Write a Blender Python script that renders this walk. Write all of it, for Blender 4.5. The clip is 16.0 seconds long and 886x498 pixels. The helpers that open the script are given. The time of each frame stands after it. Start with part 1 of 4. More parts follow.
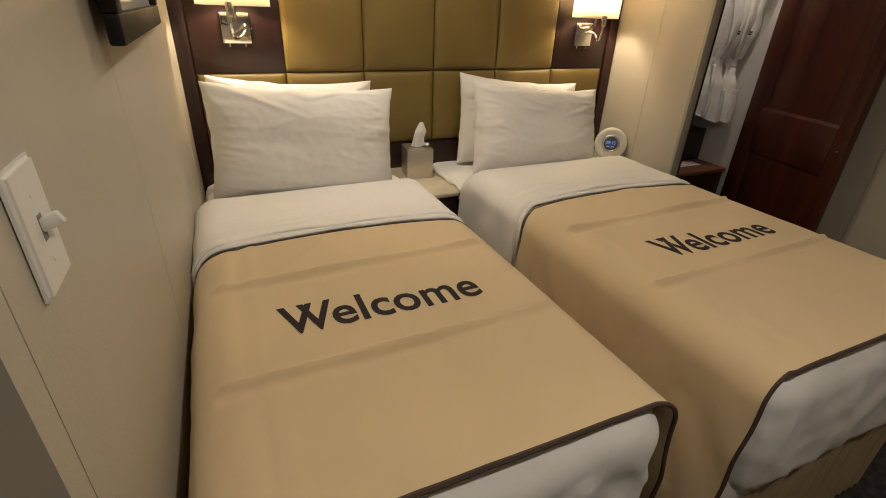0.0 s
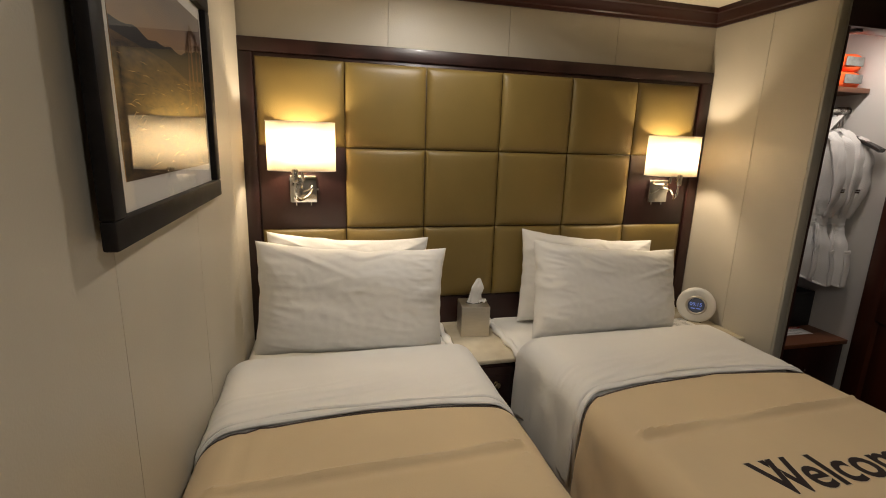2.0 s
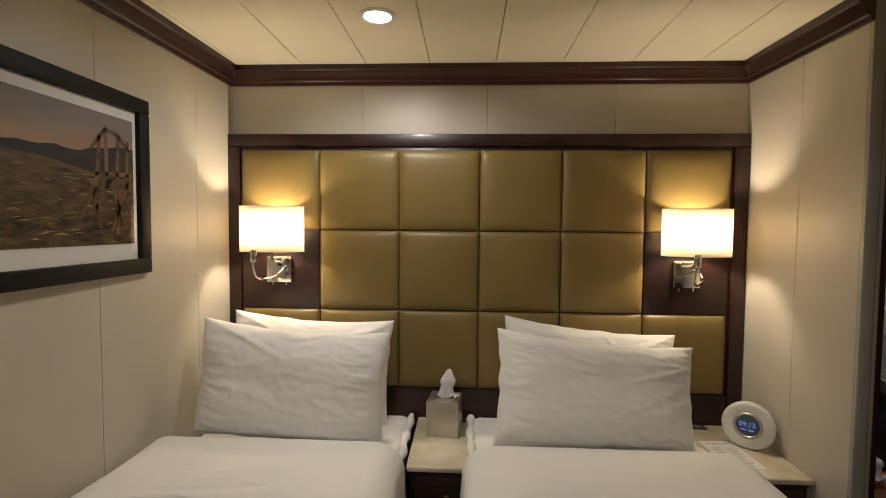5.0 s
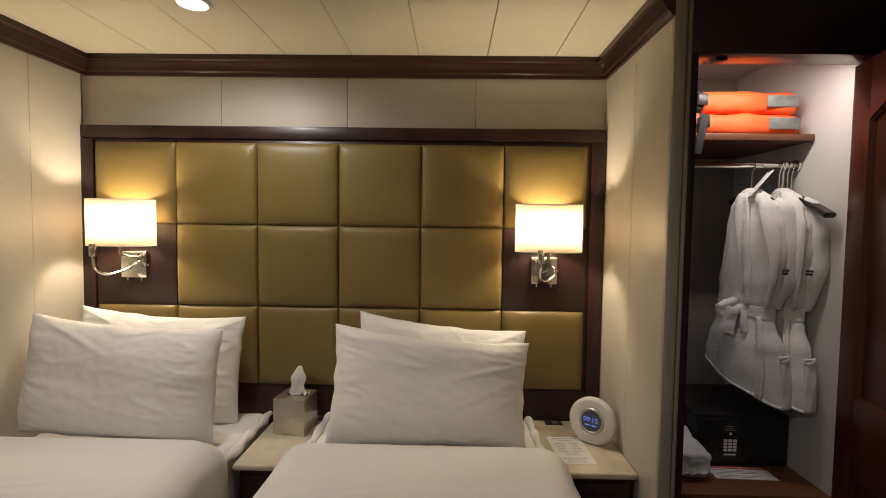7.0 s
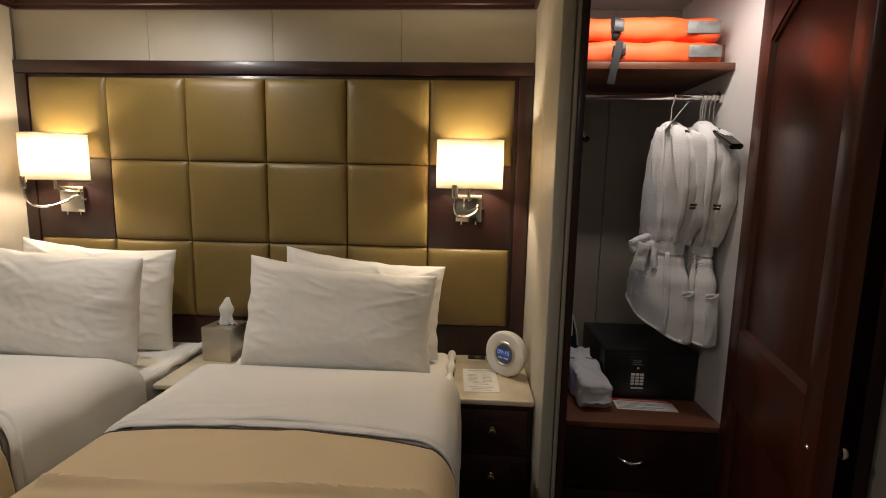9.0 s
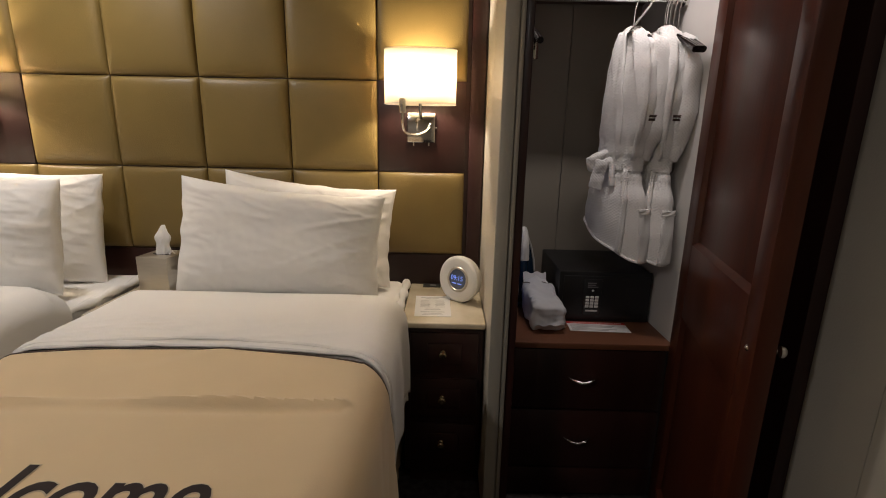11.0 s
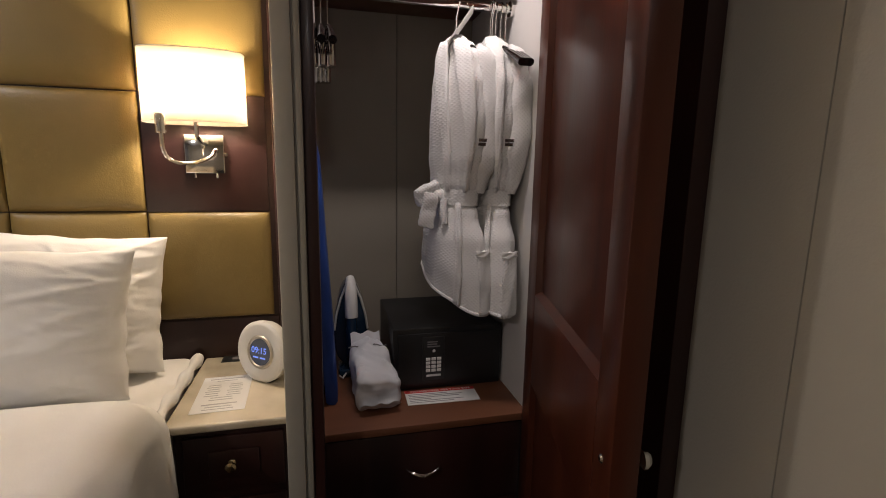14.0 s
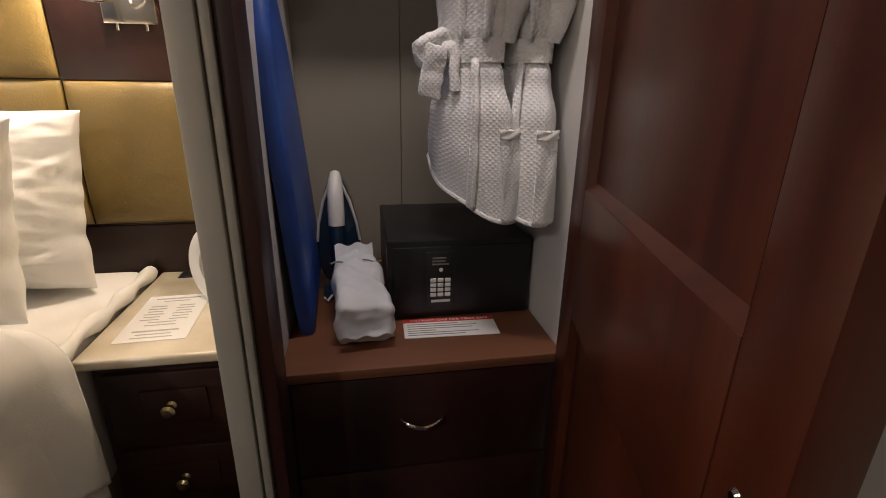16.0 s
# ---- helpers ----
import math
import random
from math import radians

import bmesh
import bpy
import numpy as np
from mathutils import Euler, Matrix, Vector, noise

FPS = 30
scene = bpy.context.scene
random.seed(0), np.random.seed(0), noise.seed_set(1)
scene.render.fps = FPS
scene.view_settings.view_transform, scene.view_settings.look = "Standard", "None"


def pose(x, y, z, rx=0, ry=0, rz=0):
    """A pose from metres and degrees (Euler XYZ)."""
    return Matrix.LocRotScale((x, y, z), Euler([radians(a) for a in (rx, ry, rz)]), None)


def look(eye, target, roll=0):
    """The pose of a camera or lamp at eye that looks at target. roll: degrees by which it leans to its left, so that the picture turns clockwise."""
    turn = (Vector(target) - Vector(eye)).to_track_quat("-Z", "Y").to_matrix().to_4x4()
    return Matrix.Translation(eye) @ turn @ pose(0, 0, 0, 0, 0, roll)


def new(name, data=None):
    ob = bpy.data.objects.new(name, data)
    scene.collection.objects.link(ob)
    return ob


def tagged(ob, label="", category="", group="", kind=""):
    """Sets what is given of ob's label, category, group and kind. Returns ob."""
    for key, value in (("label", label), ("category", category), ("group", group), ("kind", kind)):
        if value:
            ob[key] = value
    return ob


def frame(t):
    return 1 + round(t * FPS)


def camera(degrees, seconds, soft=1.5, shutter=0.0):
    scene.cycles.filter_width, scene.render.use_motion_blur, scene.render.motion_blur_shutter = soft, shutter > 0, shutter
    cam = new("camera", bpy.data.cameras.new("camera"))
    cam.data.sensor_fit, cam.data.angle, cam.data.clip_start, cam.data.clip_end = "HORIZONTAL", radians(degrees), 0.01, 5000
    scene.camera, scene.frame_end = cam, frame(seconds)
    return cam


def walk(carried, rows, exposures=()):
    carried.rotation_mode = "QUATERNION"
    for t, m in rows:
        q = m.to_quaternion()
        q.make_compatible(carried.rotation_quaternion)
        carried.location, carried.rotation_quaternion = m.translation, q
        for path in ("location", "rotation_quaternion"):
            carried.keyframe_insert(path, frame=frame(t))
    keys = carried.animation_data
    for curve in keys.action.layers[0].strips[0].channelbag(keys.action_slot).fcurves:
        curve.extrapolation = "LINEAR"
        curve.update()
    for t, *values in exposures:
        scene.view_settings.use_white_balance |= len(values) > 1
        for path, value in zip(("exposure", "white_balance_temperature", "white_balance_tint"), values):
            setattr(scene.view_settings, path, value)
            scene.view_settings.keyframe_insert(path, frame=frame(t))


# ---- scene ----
cam = camera(86.5, 16.0, soft=1.0)
PATH = [
    (0, (0.191, 0.001, 1.326), (0.95, 1.608, 0.408), 2.4),
    (0.5, (0.211, 0.017, 1.357), (0.917, 1.706, 0.55), 2.2),
    (1, (0.239, 0.033, 1.377), (0.87, 1.808, 0.706), 2.0),
    (1.5, (0.291, 0.094, 1.403), (0.861, 1.93, 0.85), 1.9),
    (2, (0.357, 0.15, 1.422), (0.845, 2.038, 0.977), 1.8),
    (2.5, (0.434, 0.172, 1.432), (0.81, 2.106, 1.086), 1.4),
    (3, (0.58, 0.191, 1.426), (0.749, 2.166, 1.159), 1.0),
    (3.2, (0.625, 0.197, 1.428), (0.719, 2.179, 1.179), 1.0),
    (5.3, (1.139, 0.204, 1.401), (1.039, 2.2, 1.312), 0.5),
    (5.5, (1.203, 0.204, 1.415), (1.117, 2.2, 1.316), 0.5),
    (6, (1.346, 0.193, 1.426), (1.273, 2.189, 1.323), 0.6),
    (6.5, (1.449, 0.212, 1.415), (1.381, 2.208, 1.311), 0.7),
    (7, (1.552, 0.243, 1.393), (1.513, 2.24, 1.294), 0.8),
    (7.5, (1.649, 0.261, 1.391), (1.665, 2.258, 1.287), 0.8),
    (8, (1.762, 0.248, 1.384), (1.79, 2.245, 1.278), 0.7),
    (8.5, (1.885, 0.237, 1.343), (1.86, 2.229, 1.165), 0.9),
    (9, (1.922, 0.237, 1.312), (1.809, 2.216, 1.041), 1.2),
    (9.2, (1.921, 0.239, 1.309), (1.774, 2.207, 0.987), 1.2),
    (11.3, (2.025, 0.334, 1.182), (2.082, 2.275, 0.705), 1.3),
    (11.5, (2.025, 0.353, 1.176), (2.162, 2.289, 0.695), 1.5),
    (12, (2.036, 0.397, 1.18), (2.369, 2.309, 0.698), 1.4),
    (12.5, (2.058, 0.44, 1.195), (2.547, 2.322, 0.728), 1.2),
    (13, (2.149, 0.49, 1.213), (2.684, 2.374, 0.806), 0.8),
    (13.5, (2.207, 0.545, 1.213), (2.738, 2.441, 0.861), 0.9),
    (14, (2.239, 0.631, 1.195), (2.717, 2.543, 0.857), 1.0),
    (14.5, (2.255, 0.771, 1.163), (2.693, 2.691, 0.816), 1.1),
    (15, (2.277, 0.854, 1.128), (2.671, 2.78, 0.757), 1.0),
    (15.5, (2.331, 0.901, 1.086), (2.703, 2.801, 0.584), 1.0),
    (16, (2.362, 0.935, 1.061), (2.697, 2.794, 0.403), 0.9),
]
walk(cam, [(t, look(eye, target, roll)) for t, eye, target, roll in PATH],
     exposures=((0, 0.22, 7000, 12), (1.0, 0.06, 6900, 12), (3.0, -0.05, 6250, 11), (8.0, -0.04, 6350, 13), (9.2, 0.06, 6350, 14), (11.3, 0.38, 6150, 16), (12.5, 0.5, 6150, 17), (14.5, 0.68, 6150, 18), (16, 1.06, 6150, 18)))

# ---- light ----
world = bpy.data.worlds.new("world")
scene.world = world
world.use_nodes = True
world.node_tree.nodes["Background"].inputs[0].default_value = (0.03, 0.03, 0.03, 1)
world.node_tree.nodes["Background"].inputs[1].default_value = 0.3

LAMP_WATT, DOWN_WATT, CLOSET_WATT = 8.2, 22.0, 2.7
LAMP_COLOUR, DOWN_COLOUR = (1.0, 0.83, 0.60), (1.0, 0.94, 0.85)


def lamp_bulb(x, y, z):
    data = bpy.data.lights.new("bulb_light", "POINT")
    data.energy, data.color, data.shadow_soft_size = LAMP_WATT, LAMP_COLOUR, 0.025
    new("bulb_light", data).location = (x, y, z)


def down_beam(x, y, z, watt=DOWN_WATT, spread=174):
    data = bpy.data.lights.new("down_light", "SPOT")
    data.energy, data.color, data.shadow_soft_size = watt, DOWN_COLOUR, 0.045
    data.spot_size, data.spot_blend = radians(spread), 0.6
    new("down_light", data).location = (x, y, z)


# ---- materials ----
def material(name, base, rough=0.5, metal=0.0, vary=0.12, scale=6.0, stretch=(1, 1, 1), bump=0.0, bump_scale=60.0, spec=0.5, sheen=0.0, coat=0.0, second=None, pieces=0.0):
    m = bpy.data.materials.new(name)
    m.use_nodes = True
    t = m.node_tree
    n, link = t.nodes, t.links
    b = n["Principled BSDF"]
    b.inputs["Roughness"].default_value = rough
    b.inputs["Metallic"].default_value = metal
    b.inputs["Specular IOR Level"].default_value = spec
    b.inputs["Sheen Weight"].default_value = sheen
    b.inputs["Coat Weight"].default_value = coat
    b.inputs["Coat Roughness"].default_value = 0.12
    co = n.new("ShaderNodeTexCoord")
    mp = n.new("ShaderNodeMapping")
    mp.inputs["Scale"].default_value = stretch
    link.new(co.outputs["Object"], mp.inputs[0])
    big = n.new("ShaderNodeTexNoise")
    big.inputs["Scale"].default_value = scale
    big.inputs["Detail"].default_value = 5
    link.new(mp.outputs[0], big.inputs["Vector"])
    ramp = n.new("ShaderNodeValToRGB")
    dark = second or tuple(c * (1 - 2 * vary) for c in base)
    ramp.color_ramp.elements[0].color = (*dark, 1)
    ramp.color_ramp.elements[1].color = (*[min(1, c * (1 + vary)) for c in base], 1)
    ramp.color_ramp.elements[0].position, ramp.color_ramp.elements[1].position = 0.3, 0.7
    link.new(big.outputs[0], ramp.inputs[0])
    out = ramp.outputs[0]
    if pieces:
        info = n.new("ShaderNodeObjectInfo")
        hsv = n.new("ShaderNodeHueSaturation")
        rng = n.new("ShaderNodeMapRange")
        rng.inputs[3].default_value, rng.inputs[4].default_value = 1 - pieces, 1 + pieces
        link.new(info.outputs["Random"], rng.inputs[0])
        link.new(rng.outputs[0], hsv.inputs["Value"])
        link.new(out, hsv.inputs["Color"])
        out = hsv.outputs[0]
    link.new(out, b.inputs["Base Color"])
    rr = n.new("ShaderNodeMapRange")
    rr.inputs[3].default_value, rr.inputs[4].default_value = max(0.02, rough - 0.07), min(1, rough + 0.07)
    link.new(big.outputs[0], rr.inputs[0])
    link.new(rr.outputs[0], b.inputs["Roughness"])
    if bump:
        fine = n.new("ShaderNodeTexNoise")
        fine.inputs["Scale"].default_value = bump_scale
        fine.inputs["Detail"].default_value = 4
        link.new(mp.outputs[0], fine.inputs["Vector"])
        bp = n.new("ShaderNodeBump")
        bp.inputs["Strength"].default_value = bump
        bp.inputs["Distance"].default_value = 0.004
        link.new(fine.outputs[0], bp.inputs["Height"])
        link.new(bp.outputs[0], b.inputs["Normal"])
    return m


def glowing(name, colour, strength):
    m = bpy.data.materials.new(name)
    m.use_nodes = True
    b = m.node_tree.nodes["Principled BSDF"]
    b.inputs["Base Color"].default_value = (*[c * 0.5 for c in colour], 1)
    b.inputs["Emission Color"].default_value = (*colour, 1)
    b.inputs["Emission Strength"].default_value = strength
    return m


def waffle(name):
    """White waffle-weave cotton: small raised squares on a slant."""
    m = material(name, (0.80, 0.79, 0.77), 0.9, vary=0.04, sheen=0.2)
    t = m.node_tree
    n, link = t.nodes, t.links
    co = n.new("ShaderNodeTexCoord")
    heights = []
    for turn in (45, -45):
        mp = n.new("ShaderNodeMapping")
        mp.inputs["Rotation"].default_value = (0, radians(turn), 0)
        link.new(co.outputs["Object"], mp.inputs[0])
        w = n.new("ShaderNodeTexWave")
        w.bands_direction = "Z"
        w.inputs["Scale"].default_value = 48
        w.inputs["Distortion"].default_value = 0.4
        link.new(mp.outputs[0], w.inputs["Vector"])
        heights.append(w.outputs["Fac"])
    add = n.new("ShaderNodeMath")
    add.operation = "MULTIPLY"
    link.new(heights[0], add.inputs[0])
    link.new(heights[1], add.inputs[1])
    bp = n.new("ShaderNodeBump")
    bp.inputs["Strength"].default_value, bp.inputs["Distance"].default_value = 0.36, 0.0028
    link.new(add.outputs[0], bp.inputs["Height"])
    link.new(bp.outputs[0], n["Principled BSDF"].inputs["Normal"])
    return m


def shade_cloth(name):
    m = bpy.data.materials.new(name)
    m.use_nodes = True
    t = m.node_tree
    n, link = t.nodes, t.links
    d, tr, mix = n.new("ShaderNodeBsdfDiffuse"), n.new("ShaderNodeBsdfTranslucent"), n.new("ShaderNodeMixShader")
    d.inputs[0].default_value = (0.85, 0.80, 0.70, 1)
    tr.inputs[0].default_value = (0.95, 0.88, 0.74, 1)
    mix.inputs[0].default_value = 0.55
    link.new(d.outputs[0], mix.inputs[1])
    link.new(tr.outputs[0], mix.inputs[2])
    link.new(mix.outputs[0], n["Material Output"].inputs[0])
    return m


def glass(name):
    m = bpy.data.materials.new(name)
    m.use_nodes = True
    t = m.node_tree
    n, link = t.nodes, t.links
    clear, gloss, mix, fr = n.new("ShaderNodeBsdfTransparent"), n.new("ShaderNodeBsdfGlossy"), n.new("ShaderNodeMixShader"), n.new("ShaderNodeFresnel")
    gloss.inputs["Roughness"].default_value = 0.02
    fr.inputs[0].default_value = 1.5
    link.new(fr.outputs[0], mix.inputs[0])
    link.new(clear.outputs[0], mix.inputs[1])
    link.new(gloss.outputs[0], mix.inputs[2])
    link.new(mix.outputs[0], n["Material Output"].inputs[0])
    return m


WALL = material("wall_vinyl", (0.50, 0.455, 0.37), 0.42, vary=0.03, scale=3, bump=0.12, bump_scale=220, pieces=0.02)
CEILING = material("ceiling_panel", (0.74, 0.68, 0.52), 0.55, vary=0.02, scale=2)
CLOSET_WHITE = material("closet_laminate", (0.66, 0.64, 0.61), 0.5, vary=0.03, scale=3)
# grey-beige vinyl, its base lowered further for the shelf's shade on it
BACK_PANEL_SHADED = material("closet_back_vinyl_shaded", (0.32, 0.285, 0.23), 0.5, vary=0.04, scale=3, bump=0.08, bump_scale=200)
SEAM = material("seam_filler", (0.16, 0.14, 0.11), 0.7)
WOOD = material("dark_mahogany", (0.030, 0.0088, 0.0065), 0.42, vary=0.35, scale=7, stretch=(1, 1, 0.08), bump=0.05, bump_scale=50, coat=0.1)
WOOD_H = material("dark_mahogany_level", (0.042, 0.012, 0.0085), 0.32, vary=0.35, scale=7, stretch=(0.08, 0.08, 1), bump=0.05, bump_scale=50, coat=0.35)
DOOR_WOOD = material("red_mahogany", (0.066, 0.0155, 0.0062), 0.36, vary=0.2, scale=7, stretch=(3, 3, 0.15), bump=0.04, bump_scale=40, coat=0.08, spec=0.35)
SHELF_WOOD = material("brown_shelf_laminate", (0.17, 0.065, 0.03), 0.45, vary=0.18, scale=5, stretch=(0.2, 1.5, 1))
BLACK_WOOD = material("hanger_black", (0.015, 0.011, 0.010), 0.25, coat=0.4)
LEATHER = material("mustard_leatherette", (0.215, 0.147, 0.041), 0.42, vary=0.07, scale=3, bump=0.16, bump_scale=260, pieces=0.05)
LINEN = material("white_cotton", (0.86, 0.84, 0.80), 0.85, vary=0.02, scale=3, bump=0.10, bump_scale=380, sheen=0.1)
DUVET_CLOTH = material("duvet_cotton", (0.84, 0.82, 0.79), 0.85, vary=0.02, scale=4, bump=0.12, bump_scale=60, sheen=0.1)
TAN = material("tan_coverlet", (0.74, 0.575, 0.35), 0.9, vary=0.035, scale=2.5, bump=0.10, bump_scale=420, sheen=0.2)
HEM = material("brown_piping", (0.075, 0.048, 0.036), 0.8)
INK = material("dark_brown_print", (0.028, 0.017, 0.016), 0.85)
EDGE_PRINT = material("pale_print_outline", (0.66, 0.55, 0.40), 0.9)
SKIRT = material("beige_bed_skirt", (0.42, 0.31, 0.19), 0.9, vary=0.08)
MARBLE = material("cream_stone", (0.68, 0.61, 0.47), 0.22, vary=0.06, scale=9, second=(0.52, 0.45, 0.32), coat=0.2)
CHROME = material("chrome", (0.75, 0.74, 0.72), 0.10, 1.0, vary=0.02)
STEEL = material("brushed_steel", (0.62, 0.58, 0.51), 0.42, 1.0, vary=0.03, scale=20, stretch=(1, 1, 6))
BRASS = material("aged_brass", (0.42, 0.34, 0.20), 0.25, 1.0, vary=0.05)
WHITE_PLASTIC = material("white_plastic", (0.76, 0.74, 0.69), 0.35, vary=0.02)
BLACK_PLASTIC = material("black_plastic", (0.018, 0.018, 0.019), 0.4)
SAFE_BLACK = material("safe_black_enamel", (0.012, 0.012, 0.013), 0.42, bump=0.15, bump_scale=400, vary=0.1)
GREY_FRAME = material("grey_door_casing", (0.16, 0.155, 0.15), 0.5, vary=0.05)
PAPER = material("white_paper", (0.78, 0.77, 0.74), 0.7, vary=0.02)
PRINT_GREY = material("grey_print", (0.22, 0.21, 0.21), 0.8)
PRINT_PALE = material("pale_grey_print", (0.42, 0.41, 0.40), 0.8)
PRINT_RED = material("red_print", (0.55, 0.035, 0.03), 0.7)
ORANGE = material("orange_nylon", (0.90, 0.13, 0.025), 0.6, vary=0.06, scale=8, bump=0.25, bump_scale=30)
REFLECT = material("grey_reflective_tape", (0.20, 0.21, 0.20), 0.35, vary=0.2, scale=30)
WEBBING = material("black_webbing", (0.02, 0.02, 0.021), 0.8, bump=0.2, bump_scale=200)
BLUE = material("blue_satin", (0.028, 0.085, 0.36), 0.42, vary=0.2, scale=8, bump=0.12, bump_scale=45)
IRON_BLUE = material("iron_dark_blue", (0.012, 0.03, 0.06), 0.22, coat=0.4)
BAG = material("white_cloth_bag", (0.72, 0.73, 0.75), 0.8, vary=0.05, bump=0.3, bump_scale=30)
TISSUE = material("tissue_paper", (0.86, 0.85, 0.83), 0.9)
MAT_BOARD = material("picture_mat", (0.74, 0.70, 0.63), 0.8, vary=0.02)
FRAME_BLACK = material("black_picture_frame", (0.010, 0.008, 0.008), 0.55, vary=0.3, scale=30, spec=0.2)
CARPET = material("dark_carpet", (0.045, 0.038, 0.036), 0.95, vary=0.4, scale=40, bump=0.4, bump_scale=300)
SHADE = shade_cloth("lamp_shade_cloth")
GLASS = glass("picture_glass")
DOWN_GLOW = glowing("downlight_lens", (1.0, 0.93, 0.82), 14)
CLOCK_BLUE = glowing("clock_digits", (0.22, 0.36, 1.0), 0.5)
CLOCK_FACE = material("clock_screen", (0.11, 0.13, 0.18), 0.2)
ROBE = waffle("robe_waffle_cotton")


# ---- mesh helpers ----
def link_mesh(name, bm, mat, parent=None, label="", smooth=True):
    me = bpy.data.meshes.new(name)
    bmesh.ops.recalc_face_normals(bm, faces=bm.faces[:])
    bm.to_mesh(me)
    bm.free()
    me.materials.append(mat)
    if smooth:
        me.shade_smooth()
        me.set_sharp_from_angle(angle=radians(38))
    ob = new(name, me)
    if parent:
        ob.parent = parent
    if label:
        ob["label"] = label
    return ob


def part(name, bm, mat, parent, label="", smooth=True):
    return link_mesh(name, bm, mat, parent, label, smooth)


def thing(name, label, category, group="", kind=""):
    return tagged(new(name), label, category, group, kind)


def box(x0, x1, y0, y1, z0, z1, bevel=0.0, bm=None, segs=2):
    own = bmesh.new()
    bmesh.ops.create_cube(own, size=1)
    for v in own.verts:
        v.co = Vector(((x0 + x1) / 2 + v.co.x * (x1 - x0), (y0 + y1) / 2 + v.co.y * (y1 - y0), (z0 + z1) / 2 + v.co.z * (z1 - z0)))
    if bevel:
        bmesh.ops.bevel(own, geom=own.edges[:], offset=bevel, segments=segs, profile=0.5, affect="EDGES")
    if bm is None:
        return own
    join(bm, own)
    return bm


def join(bm, other):
    me = bpy.data.meshes.new("tmp")
    other.to_mesh(me)
    other.free()
    bm.from_mesh(me)
    bpy.data.meshes.remove(me)
    return bm


def moved(bm, m):
    bmesh.ops.transform(bm, matrix=m, verts=bm.verts[:])
    return bm


def soft_box(x0, x1, y0, y1, z0, z1, r, cell=0.03, wobble=0.0, freq=5.0, seed=0.0):
    """A box with round edges on an even grid, its surface slightly uneven."""
    n = [max(2, int(round((b - a) / cell))) for a, b in ((x0, x1), (y0, y1), (z0, z1))]
    lo, hi = Vector((x0, y0, z0)), Vector((x1, y1, z1))
    bm = bmesh.new()
    cache = {}

    def vert(i, j, k):
        if (i, j, k) not in cache:
            p = Vector((x0 + (x1 - x0) * i / n[0], y0 + (y1 - y0) * j / n[1], z0 + (z1 - z0) * k / n[2]))
            c = Vector([min(max(p[a], lo[a] + r), hi[a] - r) for a in range(3)])
            d = p - c
            if d.length > 1e-6:
                d.normalize()
                p = c + d * r
            if wobble:
                q = p * freq + Vector((seed, seed * 1.7, seed * 0.6))
                p = p + d * wobble * (noise.noise(q) + 0.5 * noise.noise(q * 2.3)) if d.length > 1e-6 else p
            cache[(i, j, k)] = bm.verts.new(p)
        return cache[(i, j, k)]

    for a, b, c in ((0, 1, 2), (1, 2, 0), (0, 2, 1)):
        for side in (0, n[c]):
            for i in range(n[a]):
                for j in range(n[b]):
                    ring = []
                    for di, dj in ((0, 0), (1, 0), (1, 1), (0, 1)):
                        ijk = [0, 0, 0]
                        ijk[a], ijk[b], ijk[c] = i + di, j + dj, side
                        ring.append(vert(*ijk))
                    bm.faces.new(ring)
    return bm


def grid(fn, nu, nv, closed_u=False):
    bm = bmesh.new()
    vs = [[bm.verts.new(fn(i / nu, j / nv)) for i in range(nu if closed_u else nu + 1)] for j in range(nv + 1)]
    w = len(vs[0])
    for j in range(nv):
        for i in range(nu):
            a, b = i % w, (i + 1) % w
            bm.faces.new((vs[j][a], vs[j][b], vs[j + 1][b], vs[j + 1][a]))
    return bm


def tube(points, radius, sides=8, closed=False, bm=None):
    own = bm or bmesh.new()
    pts = [Vector(p) for p in points]
    rings = []
    up, side = Vector((0, 0, 1)), None
    for i, p in enumerate(pts):
        a = pts[(i - 1) % len(pts)] if closed or i else p
        b = pts[(i + 1) % len(pts)] if closed or i < len(pts) - 1 else p
        d = (b - a).normalized()
        s = d.cross(up) if side is None else side - d * side.dot(d)
        if s.length < 0.05:
            s = d.cross(Vector((0, 1, 0)))
        s.normalize()
        side = s
        w = s.cross(d)
        rad = radius(i / max(1, len(pts) - 1)) if callable(radius) else radius
        rings.append([own.verts.new(p + (s * math.cos(k * math.tau / sides) + w * math.sin(k * math.tau / sides)) * rad) for k in range(sides)])
    for i in range(len(rings) - (0 if closed else 1)):
        r0, r1 = rings[i], rings[(i + 1) % len(rings)]
        for k in range(sides):
            own.faces.new((r0[k], r0[(k + 1) % sides], r1[(k + 1) % sides], r1[k]))
    if not closed:
        own.faces.new(rings[0][::-1])
        own.faces.new(rings[-1])
    return own


def lathe(profile, sides=32):
    """profile: (radius, height) pairs, turned about z."""
    bm = bmesh.new()
    rings = []
    for r, z in profile:
        if r < 1e-5:
            rings.append([bm.verts.new((0, 0, z))])
        else:
            rings.append([bm.verts.new((r * math.cos(k * math.tau / sides), r * math.sin(k * math.tau / sides), z)) for k in range(sides)])
    for r0, r1 in zip(rings, rings[1:]):
        for k in range(sides):
            a, b = k, (k + 1) % sides
            if len(r0) == 1 and len(r1) > 1:
                bm.faces.new((r0[0], r1[b], r1[a]))
            elif len(r1) == 1 and len(r0) > 1:
                bm.faces.new((r0[a], r0[b], r1[0]))
            elif len(r0) > 1:
                bm.faces.new((r0[a], r0[b], r1[b], r1[a]))
    return bm


